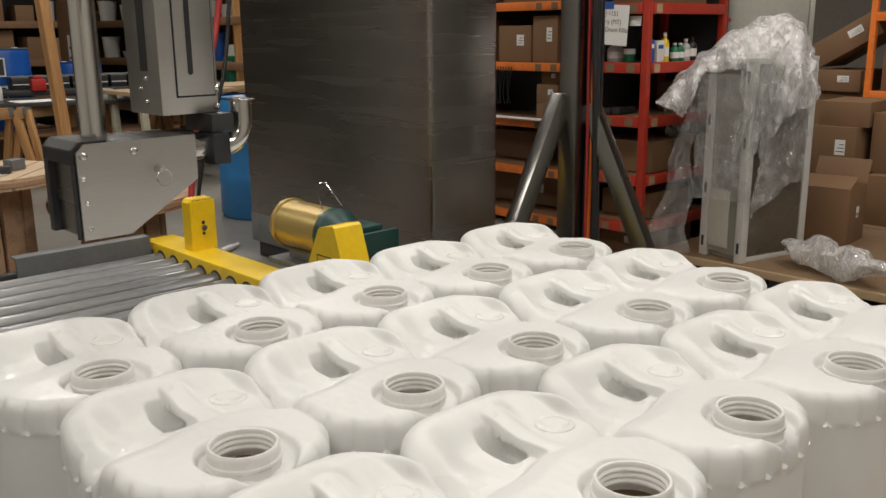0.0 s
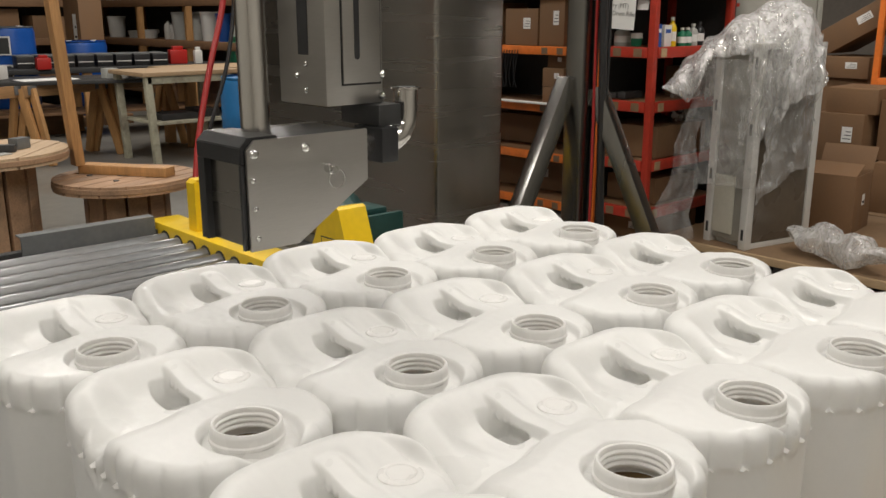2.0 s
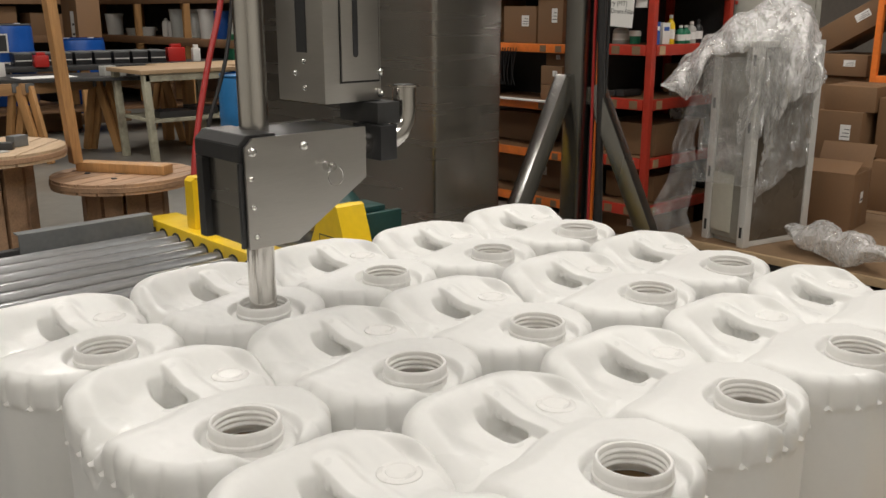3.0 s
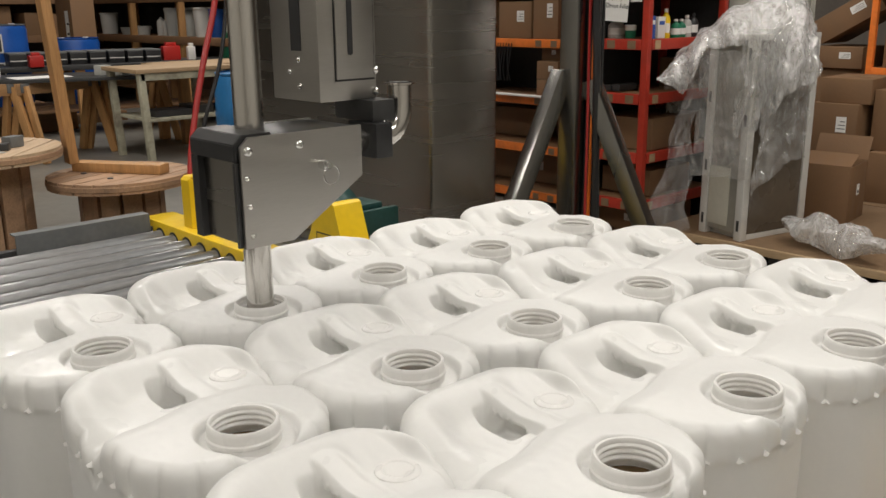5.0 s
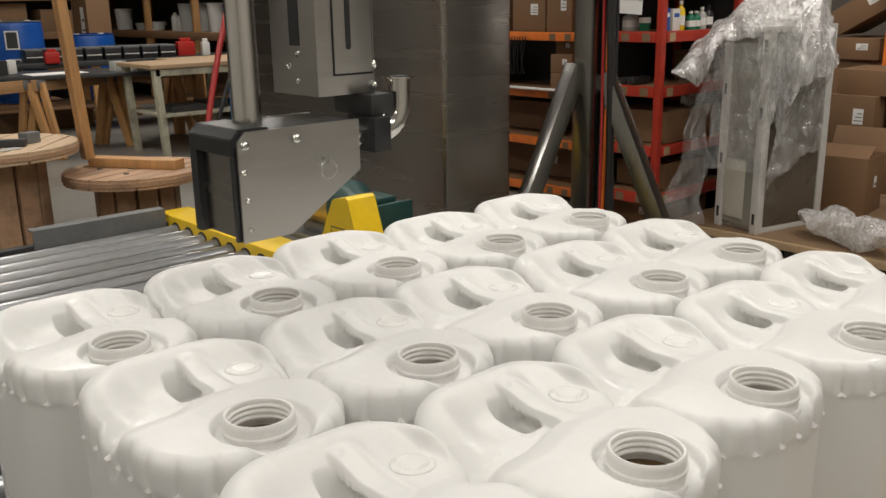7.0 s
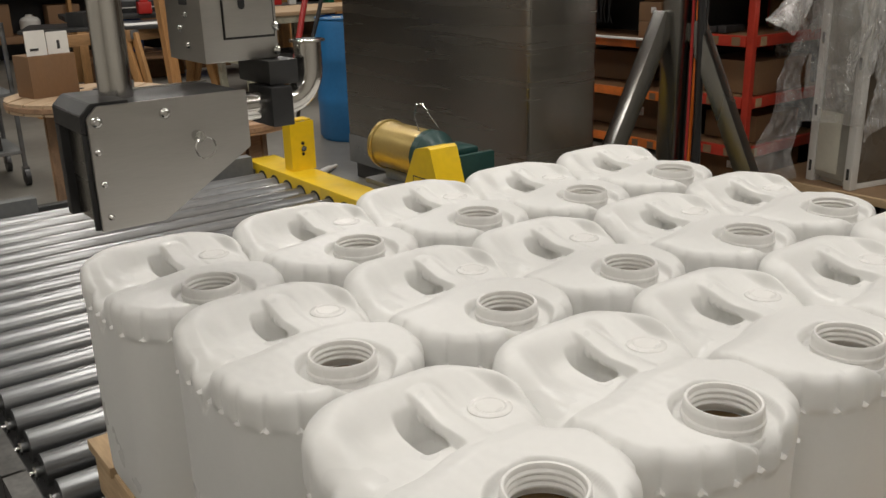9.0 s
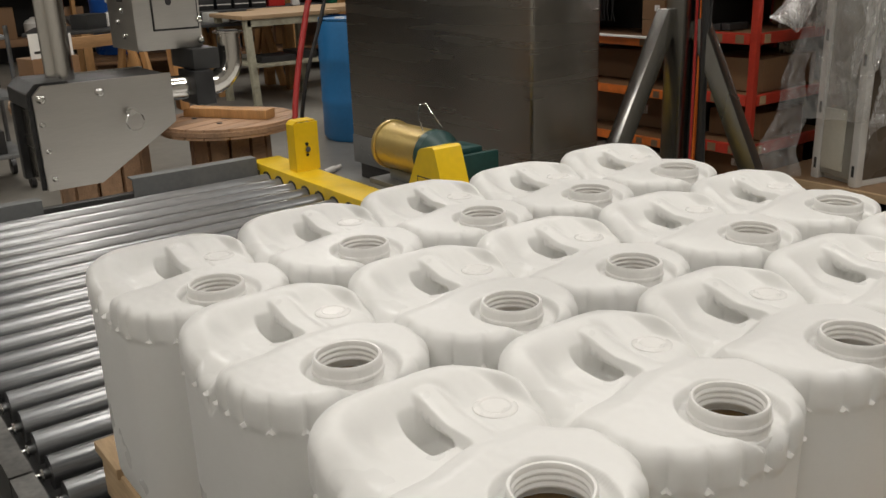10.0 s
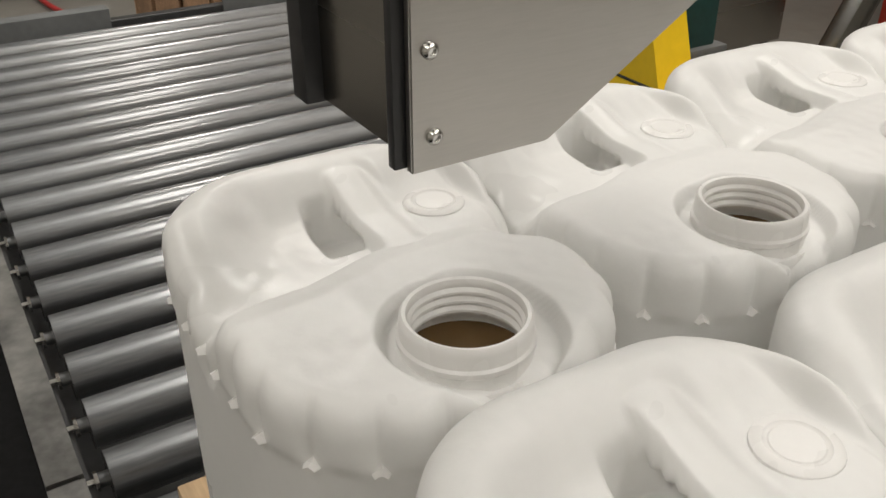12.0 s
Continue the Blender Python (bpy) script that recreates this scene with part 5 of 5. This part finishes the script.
def jug(x, y, z, r, h, m, label, square=False):
    ob = thing("plastic_jug", x, y, z + 0.0005, random.uniform(0, 90), label, "jug", "jugs on the shelving")
    bm = bmesh.new()
    lathe(bm, [(r * 0.94, 0), (r, 0.01), (r * 1.02, h * 0.7), (r * 0.8, h * 0.84), (r * 0.35, h * 0.92), (r * 0.35, h)] if not square else [(r * 0.85, 0), (r, h * 0.93), (r * 1.05, h * 0.94), (r * 1.05, h)], 20, cap_bottom=True, cap_top=True)
    part("body", bm, m, ob, smooth=True)
    bm = bmesh.new()
    tube(bm, [(r * 0.98, 0, h * 0.66), (r * 1.28, 0, h * 0.7), (r * 1.2, 0, h * 0.86), (r * 0.45, 0, h * 0.9)], 0.012, 6)
    part("handle", bm, m, ob, smooth=True)


random.seed(9)
for y, r, h, m, sq in ((10.75, 0.055, 0.24, M_WHITE, False), (10.6, 0.05, 0.22, M_WHITE, False), (10.35, 0.13, 0.36, M_CLEARISH, True), (9.95, 0.14, 0.36, M_CLEARISH, False), (9.55, 0.14, 0.36, M_WHITE, True), (9.22, 0.11, 0.34, M_BLUE, True), (8.9, 0.1, 0.2, M_WHITE, True), (11.35, 0.13, 0.12, M_WHITE, True), (11.7, 0.14, 0.1, M_CLEARISH, True), (12.4, 0.13, 0.3, M_WHITE, True), (8.6, 0.12, 0.3, M_WHITE, False)):
    jug(5.42, y, 0.98, r, h, m, "white or milky plastic jug on stained shelving", sq)
for y in (8.6, 9.0, 9.5, 10.1, 10.6, 11.2, 11.8, 12.5, 13.2):
    jug(5.45, y, 1.5, random.uniform(0.09, 0.14), random.uniform(0.15, 0.3), random.choice((M_WHITE, M_CLEARISH, M_BLUE, M_WHITE)), "plastic pail or jug on stained shelving", random.random() < 0.6)
for y in (8.5, 9.3, 10.9, 11.6, 12.6, 13.4):
    carton(5.5, y, 0.35, 0.45, 0.55, random.uniform(0.25, 0.45), random.uniform(-6, 6), "brown cardboard carton on stained shelving", False, "cartons on the shelving")
for x, y, m, w, d, h, lab in ((4.62, 8.95, M_REDCAN, 0.2, 0.12, 0.2, "red plastic fuel can on a bench"), (3.05, 8.85, M_REDCAN, 0.14, 0.14, 0.15, "small red tub on a bench"), (4.80, 8.8, M_WHITE, 0.09, 0.08, 0.19, "small white bottle on a bench"), (5.35, 8.72, M_GREENBIN, 0.3, 0.3, 0.30, "green plastic bin on a bench")):
    q = thing("bench_container", x, y, 0.7505, -10, lab, "container")
    boxes("tub", [(-w / 2, w / 2, -d / 2, d / 2, 0, h * 0.8)], m, q, bevel=0.012)
    boxes("top", [(-w * 0.3, w * 0.3, -d * 0.3, d * 0.3, h * 0.8005, h)], m, q, bevel=0.006)
tallbox = carton(4.35, 10.95, 0, 0.3, 0.5, 1.75, 0, "tall brown cardboard carton with paper labels", True, "stacked cartons")
wb = thing("side_bench", 4.5, 6.4, 0, 0, "long pine work bench behind the cabinet", "bench")
boxes("top", [(-0.7, 2.6, 0.9, 1.6, 0.74, 0.79)], M_BENCHTOP, wb)
for x in (-0.6, 0.9, 2.4):
    boxes("leg", [(x, x + 0.09, 0.95, 1.04, 0, 0.7395)], M_PINE, wb)
    boxes("leg", [(x, x + 0.09, 1.45, 1.54, 0, 0.7395)], M_PINE, wb)

# ---- utility cart with papers ----
cart = thing("utility_cart", 0.49, 5.09, 0, 0, "grey wheeled utility cart with wire frame", "cart")
for x in (-0.35, 0.3):
    for y in (-0.25, 0.25):
        bm = bmesh.new()
        tube(bm, [(x, y, 0.12), (x, y, 0.98)], 0.014, 10)
        part("post", bm, M_GALV, cart, smooth=True)
        bm = bmesh.new()
        cyl(bm, (x - 0.014, y, 0.055), (x + 0.014, y, 0.055), 0.055, 20)
        w = part("wheel", bm, M_BLACK, cart, "black rubber caster wheel", True)
        boxes("caster_fork", [(x - 0.02, x - 0.015, y - 0.02, y + 0.02, 0.05, 0.1195), (x + 0.015, x + 0.02, y - 0.02, y + 0.02, 0.05, 0.1195), (x - 0.02, x + 0.02, y - 0.02, y + 0.02, 0.11, 0.1198)], M_GALV, cart)
for z in (0.2, 0.55, 0.9):
    boxes("shelf", [(-0.36, 0.31, -0.26, 0.26, z, z + 0.02)], M_GREY, cart)
boxes("drawer", [(-0.3, 0.2, -0.2, 0.2, 0.2205, 0.36), (-0.3, 0.2, -0.22, 0.2, 0.5705, 0.64)], M_DARK, cart)
bin_ = thing("blue_bin", 0.60, 5.02, 0.5705 + 0.0705, 12, "dark blue plastic tub standing on a utility cart", "tub")
bm = bmesh.new()
lathe(bm, [(0.08, 0), (0.10, 0.14), (0.106, 0.142), (0.106, 0.15), (0.097, 0.15), (0.078, 0.006)], 24, cap_bottom=True)
part("body", bm, M_BLUE, bin_, smooth=True)
bag = thing("plastic_bag", 0.36, 5.0, 0.361, 0, "crumpled clear plastic bag on a utility cart", "bag")
crumpled("bag", 24, 16, lambda u, v: (0.13 * math.cos(u * 2 * math.pi) * math.sin(math.pi * (0.08 + 0.9 * v)), 0.10 * math.sin(u * 2 * math.pi) * math.sin(math.pi * (0.08 + 0.9 * v)), 0.07 - 0.06 * math.cos(math.pi * v)), 0.02, 12, 61.0, M_FILM_DENSE, bag)
pc = thing("paper_carton", 0.56, 3.0, 0.7805, 12, "brown carton holding white printed papers on a reel table", "carton")
boxes("box", [(-0.10, 0.10, -0.07, 0.07, 0, 0.17)], M_CARD, pc)
boxes("sheet", [(-0.095, -0.01, -0.06, -0.056, 0.1705, 0.27)], M_PAPER, pc, bevel=0)
boxes("sheet", [(0.0, 0.09, -0.05, -0.046, 0.1705, 0.26)], M_PAPER, pc, bevel=0)
boxes("printed_mark", [(-0.08, -0.045, -0.0612, -0.0604, 0.19, 0.2)], M_INK, pc, bevel=0)
boxes("printed_mark", [(0.04, 0.052, -0.0512, -0.0504, 0.19, 0.225)], M_INK, pc, bevel=0)
for name, x, y, w, d, h, m, rz, lab in (("steel_block", 0.83, 2.86, 0.07, 0.05, 0.045, M_GREY, 25, "small grey steel block on a reel table"), ("hand_gadget", 0.74, 2.8, 0.11, 0.04, 0.03, M_DARK, -30, "small dark tool lying on a reel table"), ("film_strip", 0.68, 2.72, 0.14, 0.05, 0.004, M_CLEARISH, 15, "clear film strip lying on a reel table")):
    tagged(boxes(name, [(-w / 2, w / 2, -d / 2, d / 2, 0, h)], m, bevel=min(0.004, h / 3)), lab, "small part").matrix_basis = pose(x, y, 0.7805, 0, 0, rz)

# ---- timber shelving before the end wall ----
shv2 = thing("timber_shelving", 0.2, 12.3, 0, 0, "stained timber shelving with dark boxes by the end wall", "shelving")
for x in (0.0, 1.5, 3.0, 4.5):
    boxes("post", [(x, x + 0.05, 0, 0.09, 0, 2.6)], M_PINE, shv2)
for z in (0.35, 0.98, 1.5, 2.1):
    boxes("board", [(-0.1, 4.7, 0.091, 0.6, z - 0.03, z)], M_DARKWOOD, shv2)
    boxes("edge_beam", [(-0.1, 4.7, -0.038, -0.0005, z - 0.09, z + 0.005)], M_DARKWOOD, shv2)
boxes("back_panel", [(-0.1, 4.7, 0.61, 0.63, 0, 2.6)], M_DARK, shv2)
random.seed(21)
for z in (0.35, 0.98, 1.5):
    x = 0.45
    while x < 4.6:
        w = random.uniform(0.2, 0.5)
        if random.random() < 0.6:
            carton(x + w / 2, 12.6, z, w, 0.4, random.uniform(0.2, 0.42), random.uniform(-5, 5), "brown cardboard carton on end-wall shelving", False, "cartons on the end shelving")
        else:
            jug(x + w / 2, 12.58, z, min(0.14, w * 0.4), random.uniform(0.18, 0.34), random.choice((M_WHITE, M_CLEARISH, M_BLUE, M_DARK)), "plastic jug on end-wall shelving", random.random() < 0.6)
        x += w + random.uniform(0.06, 0.2)

# ---- air hoses ----
for pts, r, m, lab in (([(1.74, 2.62, 2.6), (1.70, 2.61, 1.7), (1.66, 2.60, 1.38), (1.55, 2.55, 1.1), (1.45, 2.5, 0.82), (1.39, 2.45, 0.6), (1.36, 2.42, 0.3), (1.38, 2.5, 0.03)], 0.013, M_RUBBER_RED, "red rubber air hose hanging to the floor"),
                       ([(1.80, 2.66, 2.6), (1.76, 2.64, 1.7), (1.73, 2.63, 1.38), (1.66, 2.6, 1.1), (1.55, 2.6, 0.8), (1.5, 2.62, 0.5), (1.5, 2.7, 0.03)], 0.009, M_BLACK, "thin black cable hanging to the floor"),
                       ([(0.55, 7.4, 0.02), (0.463, 6.41, 0.02), (0.412, 5.342, 0.02), (0.421, 4.565, 0.02), (0.535, 4.06, 0.02), (0.80, 3.55, 0.02), (1.22, 3.2, 0.02), (1.45, 2.85, 0.02)], 0.013, M_RUBBER_RED, "red rubber air hose lying on the floor")):
    bm = bmesh.new()
    p = [Vector(q) for q in pts]
    fine = []
    for i in range(len(p) - 1):
        a, b, c2, d = p[max(i - 1, 0)], p[i], p[i + 1], p[min(i + 2, len(p) - 1)]
        for k in range(6):
            t = k / 6
            fine.append(0.5 * ((2 * b) + (c2 - a) * t + (2 * a - 5 * b + 4 * c2 - d) * t * t + (3 * b - a - 3 * c2 + d) * t ** 3))
    tube(bm, fine + [p[-1]], r, 10)
    tagged(part("air_hose", bm, m, smooth=True), lab, "hose")
cone = thing("hose_coupling", 2.35, 3.85, 0.02, 30, "white hose coupling lying on the floor", "coupling")
bm = bmesh.new()
tube(bm, [(-0.1, 0, 0), (0.02, 0, 0)], 0.02, 12)
tube(bm, [(0.02, 0, 0), (0.1, 0, 0)], 0.012, 12)
part("body", bm, M_WHITE, cone, smooth=True)

# ---- red strobe of the camera station, above the cans ----
strobe = thing("strobe_lamp", -0.03, -0.10, 1.395, 0, "black strobe lamp with red light behind a sliding shutter", "lamp")
strobe.matrix_basis = pose(-0.03, -0.10, 1.395, 11, -3, 0)
bm = bmesh.new()
for b in ((-0.065, 0.065, -0.065, -0.06, 0, 0.11), (-0.065, 0.065, 0.06, 0.065, 0, 0.11), (-0.065, -0.06, -0.0595, 0.0595, 0, 0.11), (0.06, 0.065, -0.0595, 0.0595, 0, 0.11), (-0.065, 0.065, -0.065, 0.065, 0.11, 0.115)):
    box(bm, *b)
part("housing", bm, M_BLACK, strobe)
bm = bmesh.new()
tube(bm, [(0, 0, 0), (0, 0, 3.48)], 0.012, 10)
stem = part("stem", bm, M_BLACK, strobe)
stem.matrix_basis = pose(0, 0, 0.115) @ pose(0, 0, 0, 11, -3, 0).inverted()
bm = bmesh.new()
box(bm, -0.05, 0.05, -0.05, 0.05, 0.095, 0.099)
part("light_panel", bm, glow("red_light", (1.0, 0.044, 0.0075), 4300.0), strobe, "glowing red light panel")
bm = bmesh.new()
box(bm, -0.07, 0.07, -0.07, 0.07, -0.006, -0.001)
strobe_shutter = part("shutter", bm, M_BLACK, strobe, "black sliding shutter plate")



def motions():
    """Where the head stands (offset from over the second can) and how far the nozzle is down."""
    offsets = [(0, -.077, .320), (.25, -.032, .252), (.5, -.001, .174), (.75, 0, .088), (1.0, -.001, .023), (1.2, -.001, .002), (1.5, -.002, -.004), (2, -.003, -.005), (5, -.003, -.005), (6.5, -.003, -.005), (6.8, -.003, -.003), (7.3, -.08, .05), (7.8, -.22, .07), (8.3, -.3, .038), (8.5, -.303, .021), (9, -.302, .025), (9.25, -.301, .075), (9.5, -.301, .144), (10, -.301, .284), (10.3, -.3, .32), (10.5, -.3, .335), (10.7, -.301, .348), (11, -.29, .333), (11.3, -.245, .268), (11.6, -.212, .150), (12, -.216, .033)]
    walk(head, [(t, pose(0.229 + x, 0.013 + y, 0)) for t, x, y in offsets])
    tips = [(0, 1.04), (2.1, 1.04), (2.2, 1.015), (2.3, .985), (2.4, .957), (2.5, .931), (2.6, .90), (2.8, .84), (3.2, .74), (3.6, .68), (5.4, .68), (5.8, .77), (6.0, .84), (6.1, .885), (6.2, .932), (6.3, .968), (6.45, 1.02), (6.55, 1.04), (12, 1.04)]
    walk(nozzle, [(t, pose(0, 0, z)) for t, z in tips])
    walk(strobe_shutter, [(t, pose(x, 0, 0)) for t, x in ((0, 0), (10.33, 0), (10.37, -0.17), (10.63, -0.17), (10.67, 0), (12, 0))])


motions()
